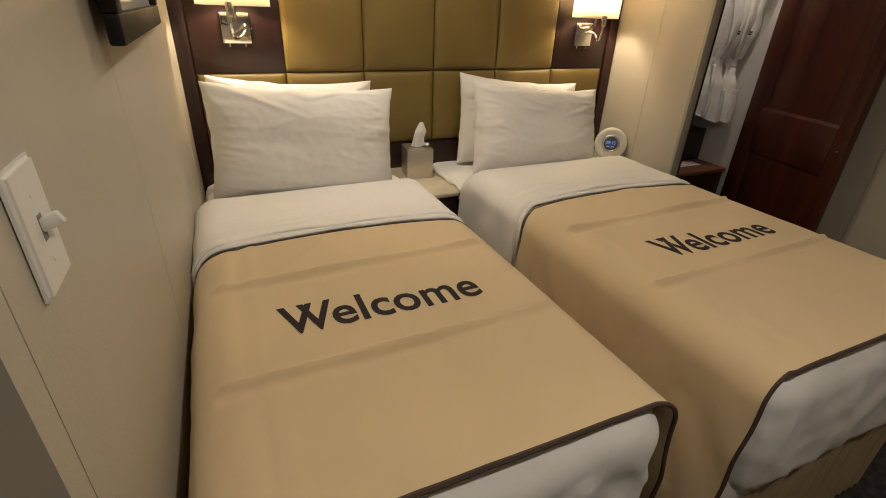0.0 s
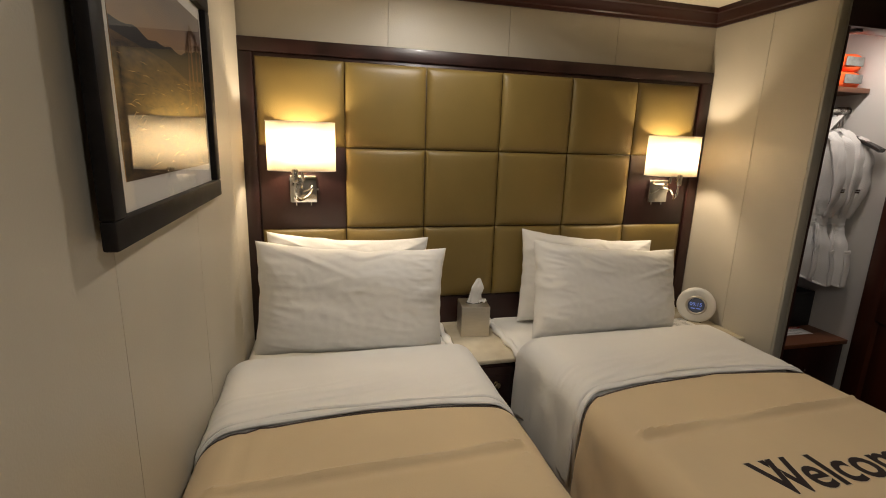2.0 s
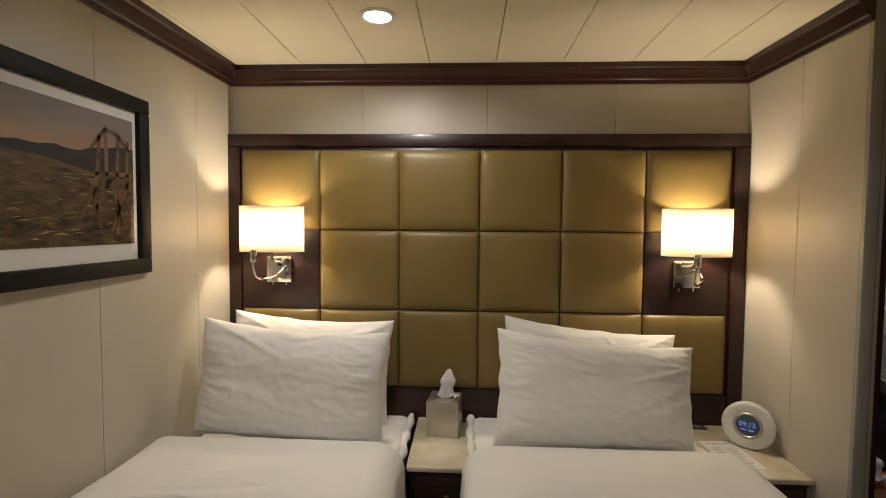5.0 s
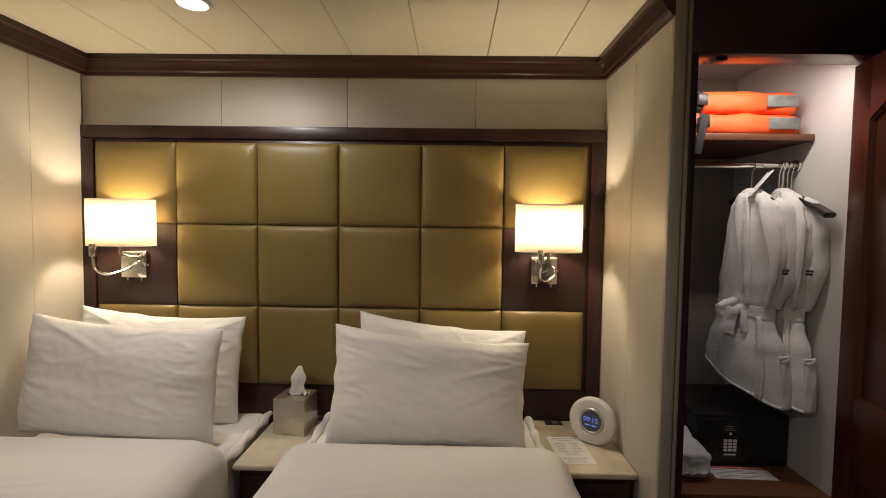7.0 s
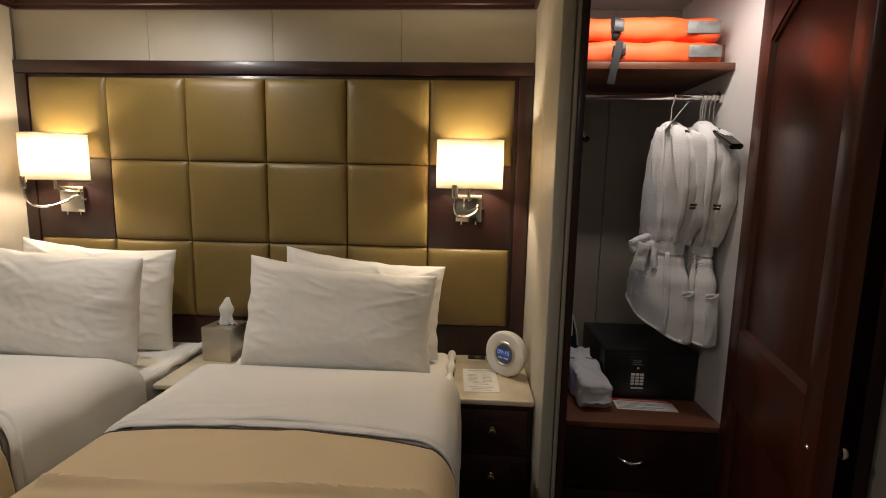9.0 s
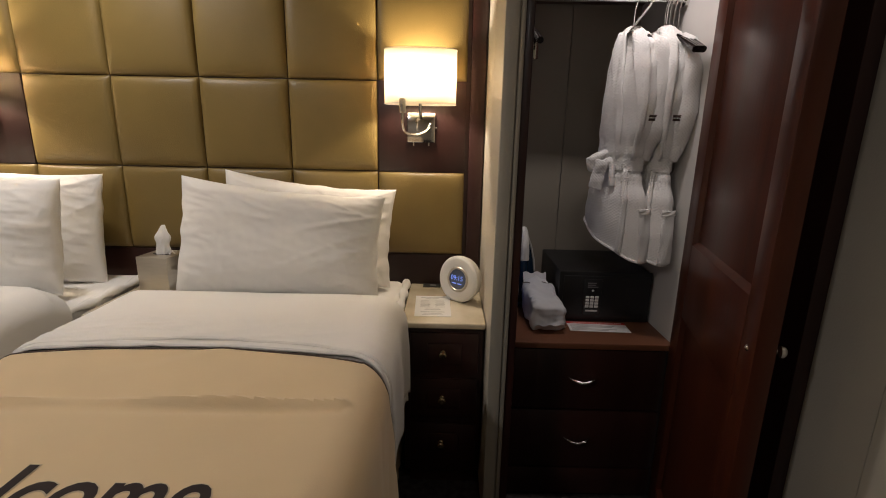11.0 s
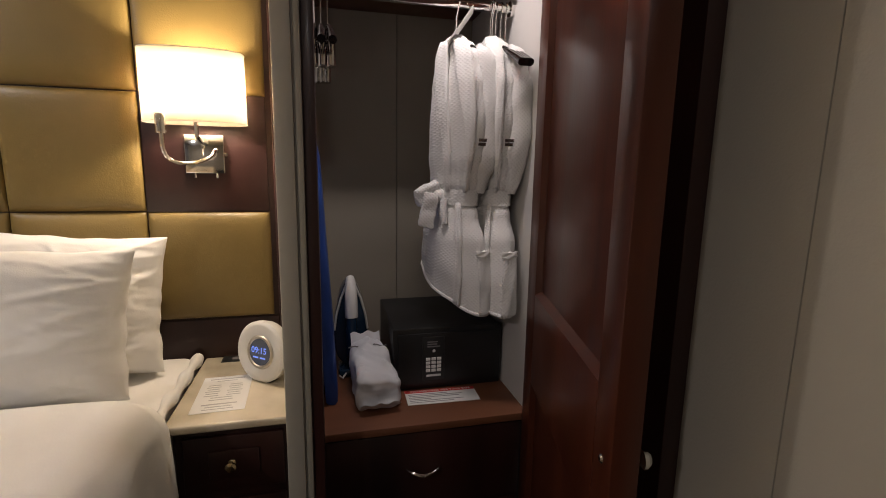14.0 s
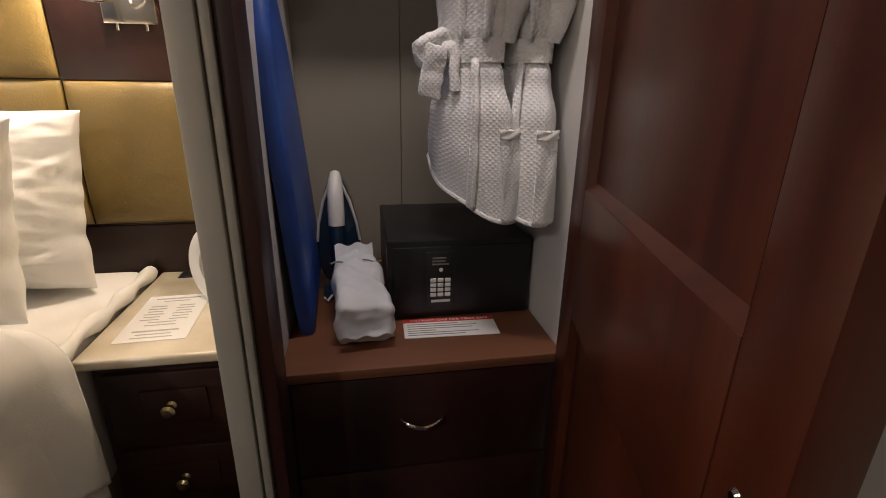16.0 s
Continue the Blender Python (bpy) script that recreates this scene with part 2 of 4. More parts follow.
def prism(outline, depth, m):
    """A flat outline (x, y) given thickness along z, then posed."""
    bm = bmesh.new()
    lo = [bm.verts.new((x, y, 0)) for x, y in outline]
    hi = [bm.verts.new((x, y, depth)) for x, y in outline]
    bm.faces.new(lo[::-1])
    bm.faces.new(hi)
    for i in range(len(lo)):
        j = (i + 1) % len(lo)
        bm.faces.new((lo[i], lo[j], hi[j], hi[i]))
    return moved(bm, m)


def bump_at(x, c, w):
    return math.exp(-((x - c) / w) ** 2)


def ridge(x, y, seed, sharp):
    """One on thin wandering lines, nought between them."""
    return max(0.0, 1 - sharp * abs(noise.noise(Vector((x, y, seed)))))


def lettering(text, size, m, mat, parent, name="lettering", spacing=1.0, thick=0.0, bend=None):
    cu = bpy.data.curves.new("text", "FONT")
    cu.body, cu.size, cu.space_character, cu.extrude, cu.offset = text, size, spacing, 0.0004, thick
    cu.resolution_u = 4
    tmp = new("text_tmp", cu)
    me = bpy.data.meshes.new_from_object(tmp.evaluated_get(bpy.context.evaluated_depsgraph_get()))
    bpy.data.objects.remove(tmp)
    bpy.data.curves.remove(cu)
    me.transform(m)
    if bend:
        for v in me.vertices:
            v.co = bend(v.co)
    me.name = name
    me.materials.clear()
    me.materials.append(mat)
    ob = new(name, me)
    ob.parent = parent
    return ob


# ---- the room ----
XL, XR, XW, YB, YF, ZC = 0.045, 2.15, 2.768, 2.135, -1.4, 2.045


def setting(name, bm, mat, label, category, smooth=False):
    return tagged(link_mesh(name, bm, mat, smooth=smooth), label, category, kind="structure")


def wall_panels(wall, spans, make):
    for a, b in spans:
        part("panel", make(a, b), WALL, wall, smooth=False)


LEAN_L = 0.0260  # the side wall stands slightly out of square
SKEW = Matrix.Translation((0, 0, 0)) @ Matrix(((1, LEAN_L, 0, 0.0125), (0, 1, 0, 0), (0, 0, 1, 0), (0, 0, 0, 1)))

floor = setting("floor", box(-0.3, 3.0, YF - 0.1, 2.4, -0.1, 0), CARPET, "dark patterned carpet floor of the cabin", "floor")
ceiling_bm = bmesh.new()
seams_x = [-0.2, 0.128, 0.386, 0.644, 0.897, 1.155, 1.413, 1.676, 1.935, 2.195, 2.455, 2.9]
for a, b in zip(seams_x, seams_x[1:]):
    box(a + 0.0012, b - 0.0012, YF, 2.3, ZC, ZC + 0.02, 0.0008, ceiling_bm, 1)
box(-0.3, 3.0, YF - 0.1, 2.4, ZC + 0.015, ZC + 0.12, 0, ceiling_bm)
setting("ceiling", ceiling_bm, CEILING, "cream metal panel ceiling with thin joints", "ceiling")

wall_left = setting("wall_left", moved(box(-0.15, -0.012, YF, 2.3, 0, ZC), SKEW), SEAM, "cream vinyl cabin wall beside the bed", "wall")
wall_panels(wall_left, ((YF, 0.395), (0.397, 0.968), (0.970, 1.434), (1.436, 1.886), (1.888, 2.112)), lambda a, b: moved(box(-0.012, 0, a, b, 0, ZC), SKEW))
wall_head = setting("wall_head", box(-0.1, 2.2, YB + 0.012, YB + 0.1, 0, ZC), SEAM, "cream vinyl wall above the headboard", "wall")
wall_panels(wall_head, ((0.04, 0.619), (0.621, 1.126), (1.128, 1.636), (1.638, 2.16)), lambda a, b: box(a, b, YB, YB + 0.012, 0, ZC))
wall_right = setting("wall_right", box(XW + 0.012, 3.0, YF, 1.7, 0, ZC), SEAM, "cream vinyl wall beside the wardrobe door", "wall")
wall_panels(wall_right, ((YF, -0.2), (-0.198, 0.5), (0.502, 1.04), (1.042, 1.7)), lambda a, b: box(XW, XW + 0.012, a, b, 0, ZC))
setting("wall_back", box(-0.3, 3.0, YF - 0.1, YF, 0, ZC), WALL, "plain cream wall closing the cabin", "wall")
partition = setting("wall_partition", box(XR + 0.008, 2.20, 1.582, YB + 0.03, 0, ZC), WALL, "thin cream partition between nightstand and wardrobe", "wall")
wall_panels(partition, ((1.580, 1.833), (1.835, 2.134)), lambda a, b: box(XR, XR + 0.008, a, b, 0, ZC))
part("corner_trim", box(XR - 0.001, 2.185, 1.566, 1.580, 0, ZC - 0.01, 0.004), material("beige_metal_trim", (0.42, 0.40, 0.34), 0.45, vary=0.04), partition)
part("edge_strip", box(2.188, 2.2005, 1.569, 1.580, 0, ZC - 0.01, 0.003), material("beige_edge_strip", (0.36, 0.34, 0.28), 0.5, vary=0.04), partition)

# crown moulding
CROWN = [(0, 1.973), (0.010, 1.973), (0.013, 1.985), (0.022, 1.989), (0.026, 2.000), (0.036, 2.012), (0.041, 2.022), (0.050, 2.026), (0.052, 2.0445), (0, 2.0445)]


def crown_run(name, a, b, inward, cut_a=0, cut_b=0):
    """A length of moulding from a to b; inward is the way into the room; cut: 1 for a mitred end."""
    a, b, inward = Vector(a), Vector(b), Vector(inward)
    along = (b - a).normalized()
    bm = bmesh.new()
    ends = []
    for p, cut, s in ((a, cut_a, 1), (b, cut_b, -1)):
        ends.append([bm.verts.new(p + inward * d + along * (s * cut * d) + Vector((0, 0, z))) for d, z in CROWN])
    n = len(CROWN)
    for i in range(n):
        bm.faces.new((ends[0][i], ends[0][(i + 1) % n], ends[1][(i + 1) % n], ends[1][i]))
    bm.faces.new(ends[0])
    bm.faces.new(ends[1][::-1])
    return tagged(link_mesh(name, bm, WOOD_H), "dark glossy mahogany crown moulding under the ceiling", "moulding", kind="structure")


XC = 0.0125 + LEAN_L * YB
crown_run("crown_moulding", (XC, YB, 0), (XR, YB, 0), (0, -1, 0), 1, 1)
crown_run("crown_moulding", (0.0125 + LEAN_L * YF, YF, 0), (XC, YB, 0), (1, 0, 0), 0, 1)
crown_run("crown_moulding", (XR, YB, 0), (XR, 1.566, 0), (-1, 0, 0), 1, 0)

# grey casing at the entrance end of the side wall
casing = setting("door_casing", moved(box(0.001, 0.012, -0.9, 0.338, 0, ZC - 0.08, 0.003), SKEW), GREY_FRAME, "dark grey metal casing at the end of the wall", "door frame")


# ---- downlights ----
def downlight(x, y, watt):
    t = thing("downlight", "round recessed ceiling downlight, lit warm white", "downlight", "ceiling downlights")
    t.location = (x, y, ZC)
    part("ring", lathe([(0.040, -0.002), (0.043, -0.007), (0.053, -0.005), (0.055, 0.0), (0.040, 0.0)], 40), WHITE_PLASTIC, t)
    part("lens", lathe([(0, -0.0035), (0.040, -0.003), (0.0405, -0.001)], 40), DOWN_GLOW, t, "glowing white lens")
    down_beam(x, y, ZC - 0.012, watt)


downlight(0.77, 1.66, DOWN_WATT * 0.95)
# two more out of view, guessed: added to light bed foot and wardrobe
downlight(0.77, -0.15, DOWN_WATT * 1.35)
downlight(2.25, 0.35, DOWN_WATT * 0.15)

# ---- headboard ----
headboard = thing("headboard", "dark mahogany headboard with mustard leatherette squares", "headboard")
part("back_board", box(0.066, 2.146, 2.114, 2.134, 0.05, 1.765, 0.002), WOOD, headboard)
for x0, x1, z0, z1 in ((0.066, 2.146, 1.724, 1.774), (0.066, 0.116, 0.05, 1.722), (2.092, 2.146, 0.05, 1.722)):
    part("frame_rail", box(x0, x1, 2.104, 2.116, z0, z1, 0.003), WOOD, headboard)
part("lower_rail", box(0.118, 2.09, 2.1085, 2.116, 0.40, 0.738, 0.002), WOOD, headboard)
P = 0.326


def cushion(x0, x1, z0, z1, seed):
    """A padded square: puffed face, tight edges, thin side walls."""
    w, h = x1 - x0, z1 - z0

    def f(u, v):
        a, b = 2 * u - 1, 2 * v - 1
        puff = (1 - abs(a) ** 9) * (1 - abs(b) ** 9)
        puff = 0.020 * puff ** 0.5 + 0.004 * (1 - a * a) * (1 - b * b)
        puff += 0.0006 * noise.noise(Vector((a * 1.8 + seed, b * 1.8, seed)))
        return Vector((x0 + w * u, 2.112 - puff, z0 + h * v))

    def ease(s):
        return 0.5 - 0.5 * math.cos(math.pi * s)

    return grid(lambda u, v: f(ease(u), ease(v)), 18, 18)


rows = ((1.387, 1.709), (1.062, 1.384), (0.743, 1.059))
for r, (z0, z1) in enumerate(rows):
    for c in range(6):
        if r == 1 and c in (0, 5):
            part("lamp_panel", box(0.122 + P * c + 0.002, 0.122 + P * (c + 1) - 0.002, 2.106, 2.114, z0 - 0.002, z1 + 0.002, 0.001), WOOD, headboard)
            continue
        part("cushion", cushion(0.122 + P * c + 0.0012, 0.122 + P * (c + 1) - 0.0012, z0, z1, c * 3.1 + r * 7.7), LEATHER, headboard)


# ---- reading lamps ----
def wall_lamp(x, group, swing):
    t = thing("wall_lamp", "chrome wall lamp with oval white fabric shade, lit", "wall lamp", group)
    t.location = (x, 2.106, 1.222)
    part("back_plate", box(-0.051, 0.051, -0.016, 0.0, -0.053, 0.053, 0.003), CHROME, t)
    part("stem", tube([(0.0, -0.014, 0.03), (0.0, -0.05, 0.034), (0.0, -0.085, 0.045), (0.0, -0.088, 0.075), (0.0, -0.088, 0.16)], 0.006), CHROME, t)
    sh = grid(lambda u, v: Vector((0.124 * math.copysign(abs(math.cos(u * math.tau)) ** 0.75, math.cos(u * math.tau)), -0.082 + 0.066 * math.copysign(abs(math.sin(u * math.tau)) ** 0.8, math.sin(u * math.tau)), 0.077 + 0.178 * v)), 48, 2, True)
    shade = part("shade", sh, SHADE, t, "glowing white fabric shade")
    s = shade.modifiers.new("thick", "SOLIDIFY")
    s.thickness = 0.0012
    for z in (0.078, 0.254):
        ring = [(0.1245 * math.copysign(abs(math.cos(k / 48 * math.tau)) ** 0.75, math.cos(k / 48 * math.tau)), -0.082 + 0.0665 * math.copysign(abs(math.sin(k / 48 * math.tau)) ** 0.8, math.sin(k / 48 * math.tau)), z) for k in range(48)]
        part("rim", tube(ring, 0.0013, 5, True), LINEN, shade)
    arm = [(0.030, -0.014, 0.014), (0.034, -0.045, 0.010), (0.026, -0.085, -0.010), (0.006 + 0.3 * swing, -0.130, -0.026), (0.8 * swing, -0.170, -0.020), (swing, -0.196, 0.006), (swing, -0.203, 0.057)]
    smooth = []
    for i in range(len(arm) - 1):
        p0, p1, p2, p3 = (Vector(arm[max(0, min(len(arm) - 1, i + k))]) for k in (-1, 0, 1, 2))
        for k in range(6):
            s_ = k / 6
            smooth.append(0.5 * (2 * p1 + (p2 - p0) * s_ + (2 * p0 - 5 * p1 + 4 * p2 - p3) * s_ ** 2 + (3 * p1 - p0 - 3 * p2 + p3) * s_ ** 3))
    part("gooseneck", tube(smooth, 0.0048), CHROME, t)
    head = smooth[-1]
    part("reading_head", moved(lathe([(0, -0.022), (0.010, -0.022), (0.0115, -0.018), (0.0115, 0.020), (0.009, 0.024), (0, 0.024)], 20), Matrix.Translation(head + Vector((0, 0, 0.014)))), CHROME, t)
    for sx in (-0.028, 0.028):
        part("switch_peg", moved(lathe([(0, -0.014), (0.0035, -0.012), (0.003, 0.0), (0.0, 0.0)], 10), Matrix.Translation((sx, -0.009, -0.053))), CHROME, t)
    part("side_knob", box(0.051, 0.058, -0.011, -0.005, -0.004, 0.003, 0.001), CHROME, t)
    lamp_bulb(x, 2.106 - 0.082, 1.222 + 0.165)


wall_lamp(0.283, "bedside wall lamps", -0.020)
wall_lamp(1.914, "bedside wall lamps", -0.050)


# ---- nightstands ----
def nightstand(x0, x1, knob_z, outlet_x):
    t = thing("nightstand", "dark mahogany three-drawer nightstand with cream stone top", "nightstand", "nightstands by the beds")
    part("body", box(x0 + 0.012, x1 - 0.004, 1.728, 2.10, 0.06, 0.598, 0.003), WOOD, t)
    part("plinth", box(x0 + 0.03, x1 - 0.02, 1.75, 2.10, 0.0, 0.058), WOOD, t)
    part("stone_top", box(x0, x1 - 0.0015, 1.698, 2.1035, 0.600, 0.620, 0.006, segs=3), MARBLE, t, "cream stone top with rounded edge")
    for z in knob_z:
        d = part("drawer", box(x0 + 0.030, x1 - 0.020, 1.716, 1.729, z - 0.070, z + 0.070, 0.004), WOOD, t)
        part("drawer_panel", box(x0 + 0.085, x1 - 0.075, 1.711, 1.717, z - 0.036, z + 0.036, 0.004), WOOD, d)
        xm = (x0 + x1) / 2
        part("knob", moved(lathe([(0, 0.026), (0.008, 0.025), (0.0125, 0.020), (0.0125, 0.016), (0.006, 0.012), (0.005, 0.004), (0.009, 0.0), (0, 0.0)], 20), pose(xm, 1.7105, z + 0.004, 90)), BRASS, d, "aged brass knob")
    o = thing("power_outlet", "black recessed power outlet in the nightstand top", "outlet", "nightstand outlets")
    part("cover", box(outlet_x - 0.034, outlet_x + 0.034, 2.055, 2.098, 0.6195, 0.6225, 0.001), BLACK_PLASTIC, o)
    part("socket", box(outlet_x - 0.006, outlet_x + 0.016, 2.068, 2.086, 0.622, 0.6232, 0.0005), PRINT_GREY, o)
    return t


nightstand(0.858, 1.122, (0.508, 0.345, 0.178), 1.06)
nightstand(1.877, 2.149, (0.508, 0.345, 0.178), 1.962)


# ---- beds ----
def bed(x0, x1, foot, seed):
    t = thing("bed", "single bed with white mattress and pleated beige skirt", "bed", "twin beds")
    part("base", box(x0 + 0.03, x1 - 0.03, foot + 0.03, 2.09, 0.06, 0.30), BLACK_PLASTIC, t)
    part("mattress", soft_box(x0 + 0.008, x1 - 0.008, foot + 0.012, 2.098, 0.30, 0.64, 0.04, 0.035, 0.004, 6, seed), LINEN, t)

    for xe, sg in ((x0 + 0.012, -1), (x1 - 0.012, 1)):
        if xe > 0.2:
            roll = [(xe + sg * (0.004 + 0.007 * noise.noise(Vector((y * 7, seed, sg)))), y, 0.632 + 0.008 * noise.noise(Vector((y * 11, seed, 3)))) for y in [1.64 + 0.44 * k / 30 for k in range(31)]]
            part("sheet_fold", tube(roll, lambda s: 0.014 + 0.004 * math.sin(s * 23 + seed), 10), LINEN, t)

    def skirt(u, v):
        s = u * 3.0
        w = 0.006 * math.sin(u * 460) * (1 - 0.3 * v)
        if s < 1:
            return Vector((x0 + 0.012 - w, 2.09 - (2.09 - foot - 0.015) * s, 0.012 + 0.33 * v))
        if s < 2:
            return Vector((x0 + 0.012 + (x1 - x0 - 0.024) * (s - 1), foot + 0.015 + w, 0.012 + 0.33 * v))
        return Vector((x1 - 0.012 + w, foot + 0.015 + (2.09 - foot - 0.015) * (s - 2), 0.012 + 0.33 * v))

    part("skirt", grid(skirt, 480, 3), SKIRT, t, "pleated beige fabric skirt")
    return t


def duvet(x0, x1, foot, head, seed):
    d = thing("duvet", "white cotton duvet spread over the bed with turned-down top", "duvet", "duvets on the beds")
    bm = soft_box(x0, x1, foot, head, 0.36, 0.714, 0.075, 0.016, 0.012, 7, seed)
    for v in bm.verts:
        p = v.co
        if p.z < 0.62:
            v.co.z += 0.02 * noise.noise(Vector((p.x * 3 + seed, p.y * 3, 0)))
            k = 0.010 * noise.noise(Vector((p.x * 22 + seed, p.y * 22, p.z * 4)))
            v.co.x += k if p.x > (x0 + x1) / 2 else -k
            v.co.y += k * 0.6 - 0.006 * ridge(p.x * 9 + p.z * 5, p.z * 7, seed, 2.8) * (1 if p.y < foot + 0.1 else 0)
    part("cover", bm, DUVET_CLOTH, d)
    # turned-down sheet in three layers, each with a rolled edge
    for i, (start, zt) in enumerate(((1.266, 0.7300), (1.286, 0.7350))):
        at, n = drape(x0 - 0.006 - 0.002 * i, x1 + 0.006 + 0.002 * i, start, head + 0.006 + 0.002 * i, zt, 0.40 + 0.03 * i, seed + i)
        sheet_part = part("turndown", grid(lambda u, v: at(int(round(u * n)), v), n, 90), LINEN, d)
        sol = sheet_part.modifiers.new("thick", "SOLIDIFY")
        sol.thickness, sol.offset = 0.004, 1
        part("rolled_edge", tube([at(k, 0) for k in range(n + 1)], lambda s: 0.0034 + 0.0008 * math.sin(s * 40 + seed), 8), LINEN, sheet_part)
    return d


def drape(x0, x1, start, head, zt, low, seed):
    """The shape of a sheet laid across the bed and hanging over both sides."""
    r = 0.075
    path = [(x0, low), (x0, zt - r)]
    path += [(x0 + r - r * math.cos(a * math.pi / 20), zt - r + r * math.sin(a * math.pi / 20)) for a in range(1, 10)]
    path += [(x0 + r + (x1 - x0 - 2 * r) * k / 40, zt) for k in range(41)]
    path += [(x1 - r + r * math.sin(a * math.pi / 20), zt - r + r * math.cos(a * math.pi / 20)) for a in range(1, 11)]
    path += [(x1, low)]
    dense = []
    for (ax, az), (bx, bz) in zip(path, path[1:]):
        k = max(1, int(math.hypot(bx - ax, bz - az) / 0.0095))
        dense += [(ax + (bx - ax) * i / k, az + (bz - az) * i / k) for i in range(k)]
    dense.append(path[-1])

    def at(i, v):
        x, z = dense[i]
        u = max(0, min(1, (x - x0) / (x1 - x0)))
        front = start - 0.055 + 0.060 * math.sin(u * math.pi) ** 0.6 + 0.010 * noise.noise(Vector((u * 5, seed, 0)))
        y = front + (head - front) * v
        k = 0.0012 * noise.noise(Vector((x * 9, y * 14, seed))) + 0.0050 * noise.noise(Vector((x * 3, y * 4, seed + 4)))
        slant = y * 26 - x * 7 + 1.6 * noise.noise(Vector((x * 3, y * 3, seed)))
        k += 0.0048 * max(0, 1 - 3.2 * abs(noise.noise(Vector((slant, x * 1.6, seed))))) * bump_at(v, 0.10, 0.22) * (0.35 + 0.65 * (1 - u))
        end = 0.035 * max(0, v - 0.86) / 0.14
        if z > zt - 0.002:
            return Vector((x, y, z + k - end))
        side = -1 if u < 0.5 else 1
        hang = 0.008 * min(1, (zt - z) / 0.15) * (0.6 + noise.noise(Vector((y * 9, seed, z * 3))) + 0.5 * math.sin(y * 34 + 6 * z))
        return Vector((x + side * hang, y, z + k - end))

    return at, len(dense) - 1


def top_height(x, y, x0, x1, seed):
    """Folds pressed into the coverlet and soft unevenness."""
    h = 0.0040 * noise.noise(Vector((x * 3 + seed, y * 3, 0.3))) + 0.0016 * noise.noise(Vector((x * 7 + seed, y * 7, 4.3)))
    for c, a in ((1.035, 0.0075), (0.690, 0.0070)):
        c2 = c + 0.010 * noise.noise(Vector((x * 2.2, seed, c))) + 0.03 * (x - x0)
        h += 2.0 * a * (0.6 + 0.5 * noise.noise(Vector((x * 4, seed, c)))) * (bump_at(y, c2, 0.008) - 0.5 * bump_at(y, c2 - 0.022, 0.014))
    for c in (x0 + 0.082, x0 + 0.135):
        h += 0.0070 * bump_at(x, c + 0.010 * math.sin(y * 4 + seed), 0.012) * max(0, noise.noise(Vector((y * 3, c * 9, seed))) + 0.35)
    slant = (x - x0) * 7 - y * 5 + 1.2 * noise.noise(Vector((x * 2, y * 2, seed)))
    h += 0.0060 * max(0, 1 - 5 * abs(noise.noise(Vector((slant, y * 0.8, seed + 3))))) * max(0, noise.noise(Vector((x * 3, y * 3, seed + 9))) + 0.15)
    return h


